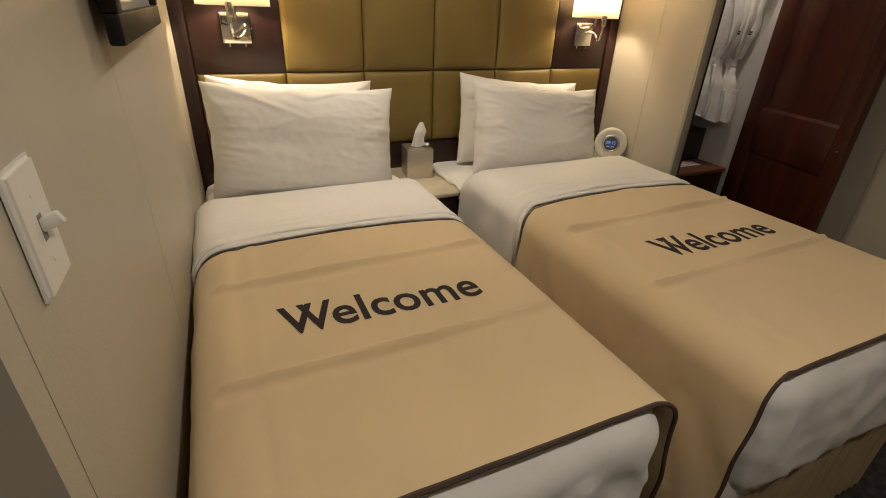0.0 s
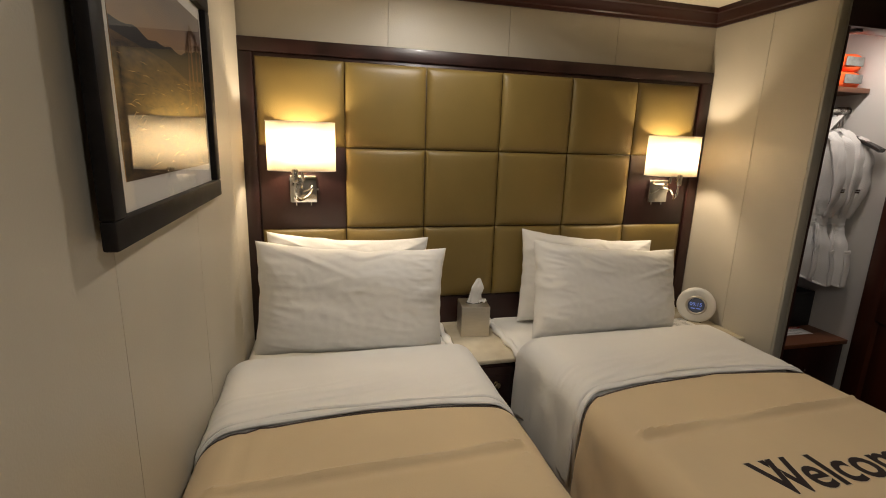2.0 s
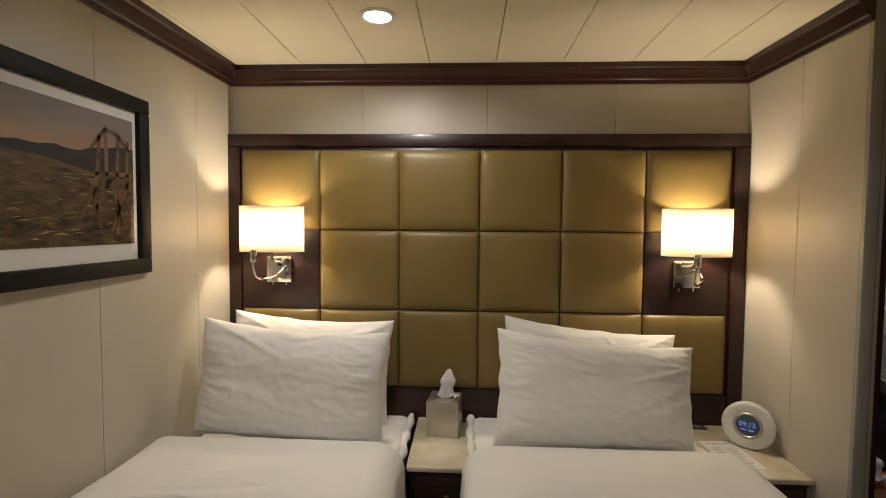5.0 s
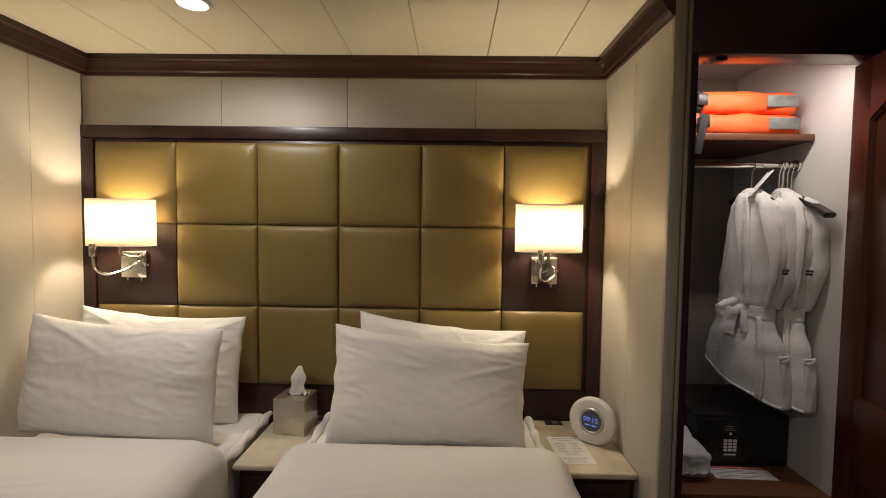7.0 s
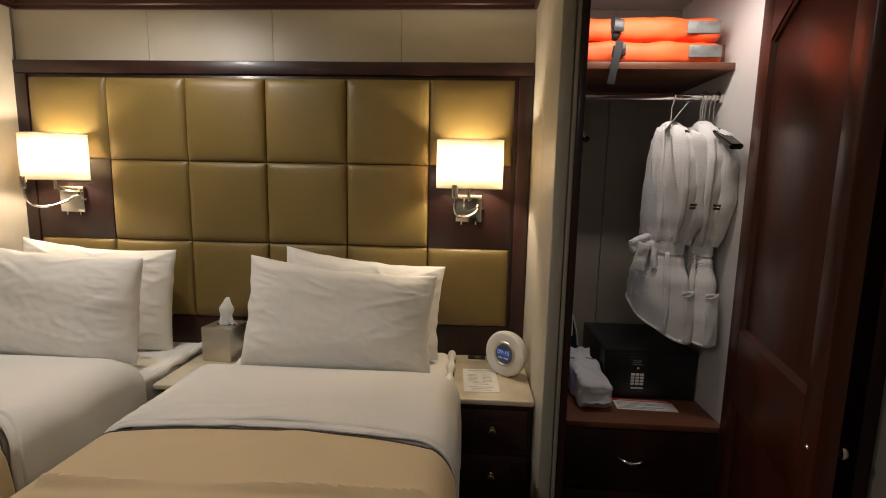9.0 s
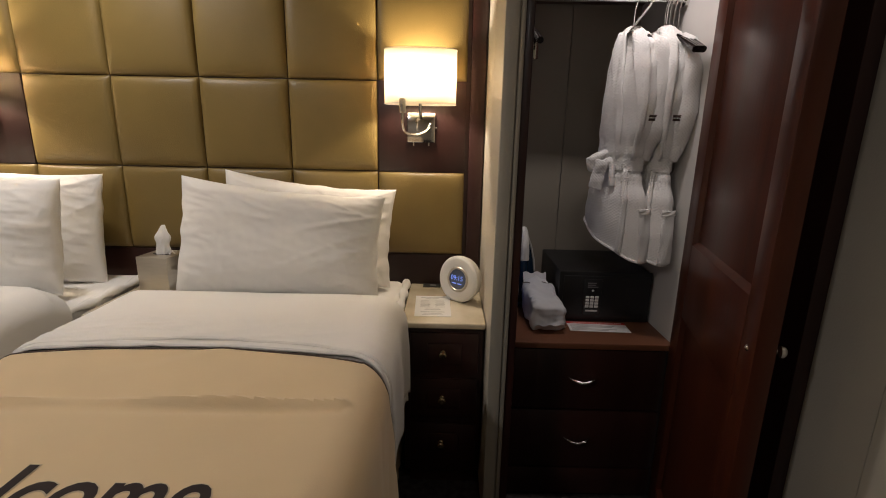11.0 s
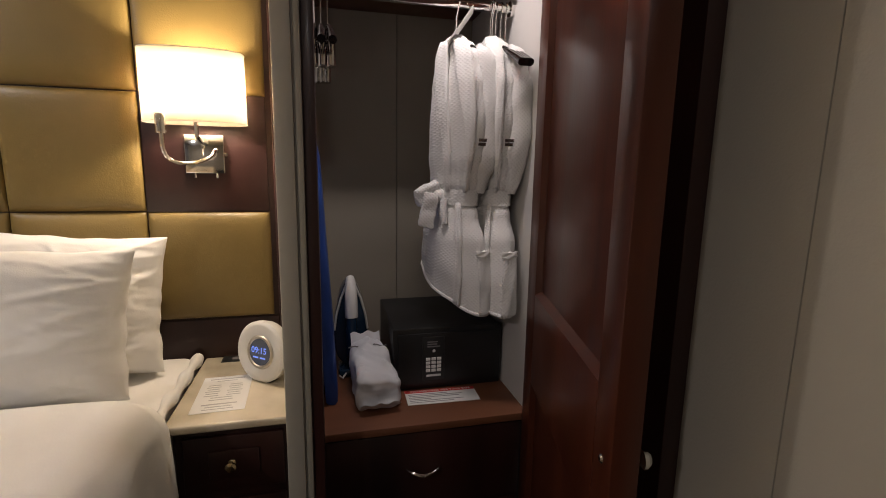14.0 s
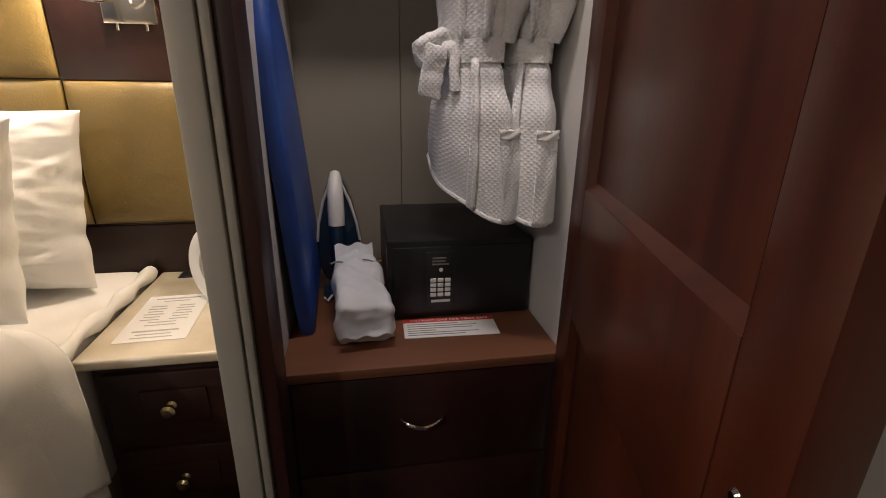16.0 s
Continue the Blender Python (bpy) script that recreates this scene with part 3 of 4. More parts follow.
def coverlet(x0, x1, foot, seed, left_low, right_low, text_x, text_y, text_size):
    t = thing("coverlet", "tan felt coverlet with dark brown Welcome print and piping", "bed cover", "welcome coverlets")
    zt, r = 0.7275, 0.07
    path = [(x0 - 0.004, left_low), (x0 - 0.004, zt - r)]
    path += [(x0 - 0.004 + r - r * math.cos(a * math.pi / 20), zt - r + r * math.sin(a * math.pi / 20)) for a in range(1, 10)]
    path += [(x0 + r + (x1 - x0 - 2 * r) * k / 40, zt) for k in range(41)]
    path += [(x1 + 0.004 - r + r * math.sin(a * math.pi / 20), zt - r + r * math.cos(a * math.pi / 20)) for a in range(1, 11)]
    path += [(x1 + 0.004, right_low)]
    dense = []
    for (ax, az), (bx, bz) in zip(path, path[1:]):
        k = max(1, int(math.hypot(bx - ax, bz - az) / 0.0095))
        dense += [(ax + (bx - ax) * i / k, az + (bz - az) * i / k) for i in range(k)]
    dense.append(path[-1])
    n = len(dense) - 1

    def at(i, v):
        x, z = dense[i]
        u = (x - x0) / (x1 - x0)
        head = 1.190 + 0.066 * math.sin(max(0, min(1, u)) * math.pi) ** 0.7
        y = foot + (head - foot) * v
        if z > zt - 0.002:
            return Vector((x, y, z + top_height(x, y, x0, x1, seed)))
        drop = zt - z
        side = -1 if u < 0.5 else 1
        wave = 0.010 * min(1, drop / 0.2) * (noise.noise(Vector((y * 5, seed, z * 2))) + 0.7 * math.sin(y * 13 + seed + 3 * z) + 0.5 * noise.noise(Vector((y * 14 - z * 9, seed, z * 3))))
        return Vector((x + side * (abs(wave) + 0.03 * min(1, drop / 0.4) * (1 if side > 0 or x0 > 0.5 else 0)), y + 0.01 * noise.noise(Vector((z * 6, seed, y))), z))

    bm = grid(lambda u, v: at(int(round(u * n)), v), n, 190)
    cloth = part("cloth", bm, TAN, t)
    s = cloth.modifiers.new("thick", "SOLIDIFY")
    s.thickness, s.offset = 0.003, 1
    for v in (0, 1):
        edge = [at(i, v) + Vector((0, 0, 0.002)) for i in range(n + 1)]
        part("piping", tube(edge, 0.0046 if v == 0 else 0.0032, 6), HEM, t, "dark brown piping")

    def lay(p):
        return Vector((p.x, p.y, zt + 0.0035 + top_height(p.x, p.y, x0, x1, seed) + p.z))

    for mat, grow, lift in ((EDGE_PRINT, 0.0042, 0.0), (INK, 0.0022, 0.0006)):
        for k in range(2):
            lettering("V", text_size, pose(text_x - 0.002 + 0.0400 * k, text_y, lift) @ Matrix.Diagonal((0.80, 1.02, 1, 1)), mat, t, "letter", 1.0, grow, lay)
        lettering("elcome", text_size, pose(text_x + 0.099, text_y, lift) @ Matrix.Diagonal((0.83, 0.98, 1, 1)), mat, t, "lettering", 1.02, grow, lay)
    return t


BED1, BED2 = (0.066, 0.842), (1.064, 1.872)
bed(*BED1, 0.375, 1.0)
bed(*BED2, 0.335, 5.0)
duvet(0.062, 0.846, 0.362, 1.66, 1.0)
duvet(1.060, 1.890, 0.322, 1.66, 5.0)
coverlet(0.062, 0.850, 0.388, 1.0, 0.50, 0.24, 0.232, 0.803, 0.142)
coverlet(1.056, 1.894, 0.345, 5.0, 0.24, 0.24, 1.270, 0.783, 0.142)


# ---- pillows ----
def pillow(name_label, w, h, d, m, lift, seed):
    bm = bmesh.new()
    nu, nv = 130, 90
    for side in (-1, 1):
        def f(u, v, side=side):
            a, b = -math.cos(u * math.pi) * 0.35 + (2 * u - 1) * 0.65, -math.cos(v * math.pi) * 0.35 + (2 * v - 1) * 0.65
            pin = 1 - 0.045 * (1 - b * b) * abs(a) ** 3
            pin2 = 1 - (0.11 if b > 0 else 0.02) * (1 - a * a) * abs(b) ** 3
            x, z = a * w / 2 * pin, b * h / 2 * pin2 - lift * a * b
            fat = max(0.0, (1 - abs(a) ** 3.6) * (1 - abs(b) ** 3.0)) ** 0.55
            y = side * d / 2 * fat * (1.05 - 0.28 * b)
            end = max(0.0, (abs(a) - 0.52) / 0.48)
            top = max(0.0, (b - 0.15) / 0.85)
            crease = 0.012 * noise.noise(Vector((a * 1.3 + seed, b * 1.5, side)))
            # short folds gathered at the two ends
            crease += 0.0055 * end * (1.1 - end) * 2.2 * ridge(b * 5.5 + 0.9 * a, a * 1.5, seed + side, 2.6)
            # long slack folds sweeping down from the top corners
            crease += 0.0100 * ridge((b - 0.55 * abs(a)) * 2.3, a * 0.9, seed + 3 * side, 3.2) * (0.25 + top) * (0.4 + 0.6 * abs(a))
            crease += 0.0034 * ridge(a * 2.4 + b * 3.4, b * 2.0 - a, seed + 7, 4.0) * (0.4 + noise.noise(Vector((a * 2, b * 2, seed + 5))))
            crease += 0.0012 * noise.noise(Vector((a * 13 + seed, b * 9, side)))
            y += side * crease * min(1, fat * 1.6)
            x += 0.007 * noise.noise(Vector((seed, b * 4, a))) * abs(a) ** 4 * (1 - b * b)
            z += 0.007 * noise.noise(Vector((a * 4, seed, b))) * abs(b) ** 4 * (1 - a * a)
            return Vector((x, y, z))
        join(bm, grid(f, nu, nv))
    bmesh.ops.remove_doubles(bm, verts=bm.verts[:], dist=0.0009)
    moved(bm, m)
    return tagged(link_mesh("pillow", bm, LINEN), name_label, "pillow", "bed pillows")


pillow("plump white cotton pillow propped behind another", 0.625, 0.415, 0.13, pose(0.450, 1.985, 0.848, -4, 2.8, 1), 0.002, 2.0)
pillow("plump white cotton pillow leaning at the front", 0.662, 0.385, 0.17, pose(0.453, 1.772, 0.868, -7, 2.5, -1), 0.005, 9.0)
pillow("plump white cotton pillow propped behind another", 0.636, 0.385, 0.13, pose(1.507, 1.990, 0.842, -8, 2.5, -4), 0.014, 14.0)
pillow("creased white cotton pillow leaning at the front", 0.660, 0.365, 0.17, pose(1.480, 1.785, 0.850, -12, 2.4, 0), 0.0137, 21.0)


# ---- wardrobe ----
CX0, CX1, CYF, CYB = 2.206, 2.738, 1.684, 2.27
wardrobe = tagged(new("wardrobe"), "built-in mahogany wardrobe with open door, shelf and drawers", "wardrobe")
part("left_lining", box(2.2005, CX0, 1.664, CYB + 0.004, 0, 2.02), CLOSET_WHITE, wardrobe, smooth=False)
part("right_lining", box(CX1, CX1 + 0.02, 1.664, CYB + 0.004, 0, 2.02), CLOSET_WHITE, wardrobe, smooth=False)
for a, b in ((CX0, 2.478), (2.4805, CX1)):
    part("back_panel", box(a, b, CYB, CYB + 0.012, 0, 2.02), BACK_PANEL_SHADED, wardrobe, smooth=False)
part("back_closure", box(2.19, 2.80, CYB + 0.013, CYB + 0.04, 0, 2.02), SEAM, wardrobe, smooth=False)
part("top_lining", box(2.2005, 2.76, 1.664, CYB + 0.03, 2.021, 2.04), CLOSET_WHITE, wardrobe, smooth=False)
part("jamb", box(2.2015, 2.224, 1.578, 1.662, 0, 1.874, 0.002), WOOD, wardrobe)
part("jamb", box(2.722, 2.767, 1.600, 1.662, 0, 1.874, 0.002), WOOD, wardrobe)
part("header", box(2.2015, 2.767, 1.578, 1.662, 1.876, 2.043, 0.002), WOOD_H, wardrobe)
# dark wood strip stands in for the open door's shadow on the wall
part("door_shadow_strip", box(2.735, 2.7675, 1.195, 1.598, 0, 2.043, 0.003), WOOD, wardrobe)
part("door_catch", box(2.285, 2.315, 1.60, 1.64, 1.866, 1.8755, 0.002), BLACK_PLASTIC, wardrobe)
part("base_shelf", box(CX0 + 0.001, CX1 - 0.001, CYF, CYB - 0.001, 0.550, 0.570, 0.002), SHELF_WOOD, wardrobe, "warm brown laminate shelf")
part("upper_shelf", box(CX0 + 0.001, CX1 - 0.001, 1.828, CYB - 0.001, 1.688, 1.710, 0.002), SHELF_WOOD, wardrobe)
part("shelf_cleat", box(CX1 - 0.022, CX1 - 0.001, 1.90, 2.12, 1.7105, 1.782, 0.002), SHELF_WOOD, wardrobe)
part("drawer_case", box(CX0 + 0.001, CX1 - 0.001, 1.706, CYB - 0.002, 0.0, 0.548), WOOD, wardrobe, smooth=False)
for z0, z1 in ((0.336, 0.546), (0.118, 0.330), (0.012, 0.112)):
    d = part("drawer", box(CX0 + 0.018, CX1 - 0.018, 1.688, 1.705, z0, z1, 0.003), WOOD, wardrobe)
    if z0 > 0.1:
        zm = z0 + 0.110
        pts = [(2.462 + 0.042 * s, 1.678 - 0.014 * (1 - s * s) + 0.012 * abs(s) ** 8, zm - 0.0035 * math.cos(s * math.pi)) for s in [k / 8 - 1 for k in range(17)]]
        part("handle", tube(pts, lambda s: 0.0025 + 0.0022 * math.sin(s * math.pi), 8), CHROME, d, "curved chrome pull")
part("rod", tube([(CX0 + 0.002, 1.90, 1.616), (CX1 - 0.002, 1.90, 1.616)], 0.0115, 16), CHROME, wardrobe, "chrome hanging rod")
for x in (CX0 + 0.006, CX1 - 0.006):
    part("rod_socket", moved(lathe([(0, -0.005), (0.02, -0.005), (0.02, 0.005), (0, 0.005)], 20), pose(x, 1.90, 1.616, 0, 90)), CHROME, wardrobe)

# light behind the wardrobe's header
strip = thing("closet_light", "slim white light strip behind the wardrobe header", "light strip")
part("housing", box(2.28, 2.68, 1.664, 1.682, 1.905, 1.925, 0.003), WHITE_PLASTIC, strip)
part("diffuser", box(2.285, 2.675, 1.667, 1.680, 1.900, 1.9045), glowing("strip_diffuser", (1.0, 0.9, 0.8), 3), strip)
area = bpy.data.lights.new("closet_glow", "AREA")
area.shape, area.size, area.size_y, area.energy, area.color = "RECTANGLE", 0.38, 0.014, CLOSET_WATT, (1.0, 0.90, 0.80)
area_ob = new("closet_glow", area)
area_ob.matrix_world = look((2.48, 1.674, 1.897), (2.50, 1.90, 1.3))

# open door, hinged at the right jamb
HINGE, FREE = Vector((2.706, 1.650, 0)), Vector((2.569, 1.087, 0))
along = (FREE - HINGE).normalized()
out = Vector((-along.y, along.x, 0))  # towards the side wall
door_m = Matrix(((along.x, out.x, 0, HINGE.x), (along.y, out.y, 0, HINGE.y), (0, 0, 1, 0), (0, 0, 0, 1)))
W, S0, S1 = (FREE - HINGE).length, 0.084, 0.066
door = part("door", moved(box(S0 - 0.006, W - S1 + 0.006, 0.013, 0.024, 0.13, 1.84, 0.001), door_m), DOOR_WOOD, wardrobe, "open reddish mahogany door with sunk panels")


def door_part(name, x0, x1, y0, y1, z0, z1, bevel=0.002):
    return part(name, moved(box(x0, x1, y0, y1, z0, z1, bevel), door_m), DOOR_WOOD, door)


door_part("stile", 0, S0, 0, 0.036, 0.02, 1.868, 0.003)
door_part("stile", W - S1, W, 0, 0.036, 0.02, 1.868, 0.003)
door_part("rail", S0 + 0.0005, W - S1 - 0.0005, 0, 0.036, 0.02, 0.14)
door_part("rail", S0 + 0.0005, W - S1 - 0.0005, 0, 0.036, 0.712, 0.920)
arch = [(S0 + 0.0005, 1.868), (S0 + 0.0005, 1.700)]
arch += [(S0 + (W - S0 - S1) * k / 18, 1.700 + 0.070 * math.sin(math.pi * k / 18)) for k in range(1, 18)]
arch += [(W - S1 - 0.0005, 1.700), (W - S1 - 0.0005, 1.868)]
rail = bmesh.new()
lo = [rail.verts.new((x, 0, z)) for x, z in arch]
hi = [rail.verts.new((x, 0.036, z)) for x, z in arch]
rail.faces.new(lo)
rail.faces.new(hi[::-1])
for i in range(len(arch)):
    j = (i + 1) % len(arch)
    rail.faces.new((lo[i], lo[j], hi[j], hi[i]))
part("arched_rail", moved(rail, door_m), DOOR_WOOD, door)
part("moulding", moved(tube([(x, 0.010, z - 0.003) for x, z in arch[1:-1]], 0.006, 8), door_m), DOOR_WOOD, door)


def bevel_strip(x0, x1, z0, z1, dx, dz):
    """A sloping lip from the face down to the sunk panel."""
    bm = bmesh.new()
    a = [bm.verts.new(v) for v in ((x0, 0.001, z0), (x1, 0.001, z1), (x1 + dx[1], 0.0135, z1 + dz), (x0 + dx[0], 0.0135, z0 + dz))]
    b = [bm.verts.new((v.co.x, v.co.y + 0.002, v.co.z)) for v in a]
    bm.faces.new(a)
    bm.faces.new(b[::-1])
    for i in range(4):
        bm.faces.new((a[i], a[(i + 1) % 4], b[(i + 1) % 4], b[i]))
    part("moulding", moved(bm, door_m), DOOR_WOOD, door, smooth=False)


for z0, z1, has_top in ((0.140, 0.712, True), (0.920, 1.700, False)):
    bevel_strip(S0, W - S1, z0, z0, (0.012, -0.012), 0.012)
    if has_top:
        bevel_strip(S0, W - S1, z1, z1, (0.012, -0.012), -0.012)
    for x, d in ((S0, 0.011), (W - S1, -0.011)):
        bevel_strip(x, x, z0, z1, (d, d), 0.0)
part("knob", moved(lathe([(0, 0.028), (0.008, 0.027), (0.0125, 0.022), (0.0125, 0.017), (0.006, 0.012), (0.005, 0.003), (0.008, 0.0), (0, 0.0)], 20), door_m @ pose(0.546, 0.036, 0.828, -90)), CHROME, door, "small chrome knob")
part("knob_screw", moved(lathe([(0, 0.003), (0.004, 0.0025), (0.0065, 0.0), (0, 0)], 14), door_m @ pose(0.546, 0.0, 0.828, 90)), CHROME, door)


# ---- things in the wardrobe ----
def life_jacket(z, dx, seed):
    t = thing("life_jacket", "folded orange nylon life jacket with black strap on the shelf", "life jacket", "life jackets on the shelf")
    part("body", soft_box(2.235 + dx, 2.700 + dx, 1.850, 2.12, z, z + 0.071, 0.024, 0.014, 0.007, 12, seed), ORANGE, t)
    part("reflective_patch", box(2.588 + dx, 2.690 + dx, 1.8435, 1.8485, z + 0.018, z + 0.056, 0.002), REFLECT, t, "grey reflective patch")
    sx = 2.362 + dx
    loop = soft_box(sx, sx + 0.030, 1.8425, 2.128, z - 0.0005, z + 0.0745, 0.026, 0.012)
    part("strap", loop, WEBBING, t, "black webbing strap")
    part("buckle", box(sx - 0.004, sx + 0.028, 1.836, 1.845, z + 0.020, z + 0.058, 0.003), BLACK_PLASTIC, t)
    return t


life_jacket(1.7108, 0.010, 1.0)
life_jacket(1.7835, 0.0, 6.0)
tail = thing("strap_end", "black webbing strap end hanging over the shelf edge", "strap")
part("webbing", moved(box(-0.012, 0.012, -0.0015, 0.0015, -0.075, 0.055, 0.001), pose(2.366, 1.8215, 1.715, 4, 8)), WEBBING, tail)


def hanger(x, y, z, group, clips=False, turn=0.0, drop=0.10):
    """Black wooden hanger, arms along y, hung on the rod."""
    t = thing("coat_hanger", "black wooden coat hanger with chrome hook on the rod", "hanger", group)
    m = pose(x, y, z, 0, 0, turn)
    prof = [(s * 0.20, -0.012 - 0.075 * abs(s) ** 1.4) for s in [k / 8 - 1 for k in range(17)]]
    own = tube([(0, a, b - drop + 0.012) for a, b in prof], lambda s: 0.0065 + 0.003 * abs(2 * s - 1) ** 4, 10)
    part("arms", moved(own, m), BLACK_WOOD, t)
    hook = [(0, 0.0, -drop)] + [(0, 0.0, -0.03)] + [(0, 0.0145 * math.cos(math.pi * (1 + 0.0) - a), 0.0145 * math.sin(a)) for a in [k / 10 * math.pi for k in range(0, 11)]]
    part("hook", moved(tube(hook, 0.0017, 6), m), CHROME, t)
    if clips:
        part("bar", moved(tube([(0, -0.16, -drop - 0.07), (0, 0.16, -drop - 0.07)], 0.003, 6), m), CHROME, t)
        for yy in (-0.12, 0.10):
            part("clip", moved(box(-0.010, 0.010, yy - 0.016, yy + 0.016, -drop - 0.115, -drop - 0.060, 0.004), m), CHROME, t)
    return t


for i in range(4):
    hanger(2.676 + 0.014 * i, 1.90, 1.616, "spare hangers", turn=3 - 2 * i)
for i in range(3):
    hanger(2.222 + 0.016 * i, 1.90, 1.616, "clip hangers", True, 2 * i - 2, 0.085)


def robe(x, y, turn, seed, bow):
    t = thing("bathrobe", "white waffle-weave bathrobe with tied belt on a hanger", "bathrobe", "bathrobes in the wardrobe")
    m = pose(x, y, 0, 0, 0, turn)
    prof = ((1.536, 0.018, 0.014), (1.526, 0.040, 0.026), (1.505, 0.075, 0.034), (1.470, 0.108, 0.040), (1.40, 0.128, 0.046), (1.32, 0.134, 0.050), (1.23, 0.128, 0.048), (1.165, 0.112, 0.040), (1.118, 0.096, 0.033), (1.075, 0.112, 0.042), (1.00, 0.140, 0.054), (0.92, 0.154, 0.060), (0.864, 0.157, 0.060))

    def surface(u, z, out=0.0):
        """A point of the hanging cloth at a turn u round it and a height z."""
        i = next((k for k in range(len(prof) - 1) if z >= prof[k + 1][0]), len(prof) - 2)
        k = max(0.0, min(1.0, (prof[i][0] - z) / (prof[i][0] - prof[i + 1][0])))
        k = k * k * (3 - 2 * k)
        a, b = (prof[i][j] + (prof[i + 1][j] - prof[i][j]) * k for j in (1, 2))
        ang = u * math.tau
        low = max(0, (1.5 - z) / 0.65)
        waist = bump_at(z, 1.118, 0.10)
        fold = math.sin(ang * 4 + seed + 2.2 * noise.noise(Vector((z * 2.5, seed, 0))))
        wrinkle = ridge(math.cos(ang) * 2.4 + seed + 1.2 * z, z * 3.0 + math.sin(ang), seed, 3.0)
        ripple = 1 + 0.13 * low * fold + 0.10 * wrinkle + 0.10 * waist * math.sin(ang * 13 + seed) + 0.05 * noise.noise(Vector((math.cos(ang) * 2 + seed, math.sin(ang) * 2, z * 7)))
        lean = 0.012 * noise.noise(Vector((z * 3, seed, 8)))
        p = Vector((b * math.sin(ang) * ripple + lean, a * math.cos(ang) * (1 + 0.05 * noise.noise(Vector((seed, z * 6, u)))), z))
        p.y *= 1 - 0.52 * max(0, min(1, (z - 1.15) / 0.2)) * max(0, math.cos(ang))
        p.z += 0.055 * (p.y / 0.16) * max(0, min(1, (1.02 - z) / 0.17))
        n = Vector((math.sin(ang) / b, math.cos(ang) / a, 0)).normalized()
        return p + n * out

    def patch(name, u0, u1, z0, z1, out, thick, mat, skew=0.0, parent=None, label="", taper=1.0):
        def f(u, v):
            mid = 0.5 * (u0 + u1) + skew * (1 - v)
            return surface(mid + (u - 0.5) * (u1 - u0) * (taper + (1 - taper) * v), z0 + (z1 - z0) * v, out + 0.0015 * math.sin(u * 9 + v * 7 + seed))
        ob = part(name, moved(grid(f, 14, 24), m), mat, parent or t, label)
        sol = ob.modifiers.new("thick", "SOLIDIFY")
        sol.thickness, sol.offset = thick, 0
        return ob

    z0, z1 = prof[-1][0], prof[0][0]
    body = part("body", moved(grid(lambda u, v: surface(u, z1 + (z0 - z1) * v), 96, 110, True), m), ROBE, t)
    sol = body.modifiers.new("thick", "SOLIDIFY")
    sol.thickness = 0.006
    # shawl collar crossing to the belt, and the wrapped front edge below it
    patch("collar", 0.545, 0.655, 1.135, 1.525, 0.007, 0.011, ROBE, -0.030, taper=0.10)
    patch("collar", 0.70, 0.78, 1.135, 1.515, 0.006, 0.010, ROBE, -0.055, taper=0.15)
    patch("front_edge", 0.600, 0.625, 0.868, 1.105, 0.005, 0.008, ROBE, 0.03)
    # sleeve hanging at the side
    sl = [(0.010, -0.085, 1.500), (0.022, -0.108, 1.460), (0.030, -0.122, 1.38), (0.030, -0.122, 1.28), (0.026, -0.108, 1.20), (0.020, -0.095, 1.135)]
    pts = [Vector(sl[int(i)]).lerp(Vector(sl[min(len(sl) - 1, int(i) + 1)]), i - int(i)) for i in [k / 6 for k in range(6 * (len(sl) - 1) + 1)]]
    own = tube(pts, lambda s: min(1, 0.25 + s * 6) * (0.018 + 0.014 * math.sin(min(1, s * 1.5) * 1.57) - 0.016 * max(0, s - 0.7) / 0.3) * (1 + 0.06 * math.sin(s * 17 + seed)), 20)
    for v in own.verts:
        v.co.x += 0.006 * noise.noise(v.co * 18 + Vector((seed, 0, 0)))
        v.co.y += 0.008 * noise.noise(v.co * 14 + Vector((0, seed, 0)))
    part("sleeve", moved(own, m), ROBE, t)
    for k in range(2):
        patch("embroidery", 0.490 + 0.006 * k, 0.535, 1.262 - 0.010 * k, 1.268 - 0.010 * k, 0.009, 0.002, HEM, 0.0, label="small brown stitched mark")
    # belt, knot and hanging ends
    belt = grid(lambda u, v: surface(u, 1.100 + 0.040 * v, 0.006 + 0.004 * math.sin(v * math.pi)), 64, 6, True)
    part("belt", moved(belt, m), ROBE, t)
    if bow:
        knot = soft_box(-0.066, -0.034, -0.030, 0.018, 1.098, 1.142, 0.018, 0.006, 0.005, 40, seed)
        part("knot", moved(knot, m), ROBE, t)
        loop = soft_box(-0.036, 0.036, -0.015, 0.015, -0.026, 0.026, 0.0135, 0.006, 0.006, 40, seed + 2)
        part("belt_loop", moved(loop, m @ pose(-0.078, 0.004, 1.126, 8, -24, -20)), ROBE, t)
        end = soft_box(-0.021, 0.021, -0.006, 0.006, -0.052, 0.040, 0.005, 0.006, 0.004, 40, seed + 5)
        part("belt_end", moved(end, m @ pose(-0.086, -0.018, 1.090, 0, 10, -14)), ROBE, t)
        part("belt_end", moved(tube([(-0.050, -0.035, 1.115), (-0.056, -0.042, 1.085), (-0.054, -0.046, 1.05)], 0.010, 10), m), ROBE, t)
    # pocket with a bound top
    pk = patch("pocket", 0.435, 0.535, 0.868, 0.988, 0.005, 0.007, ROBE)
    patch("pocket_edge", 0.433, 0.537, 0.982, 0.994, 0.008, 0.007, LINEN, 0.0, pk)
    hem = [surface(k / 60, z0 + 0.003) for k in range(60)]
    part("hem", moved(tube(hem, 0.0045, 7, True), m), ROBE, t)
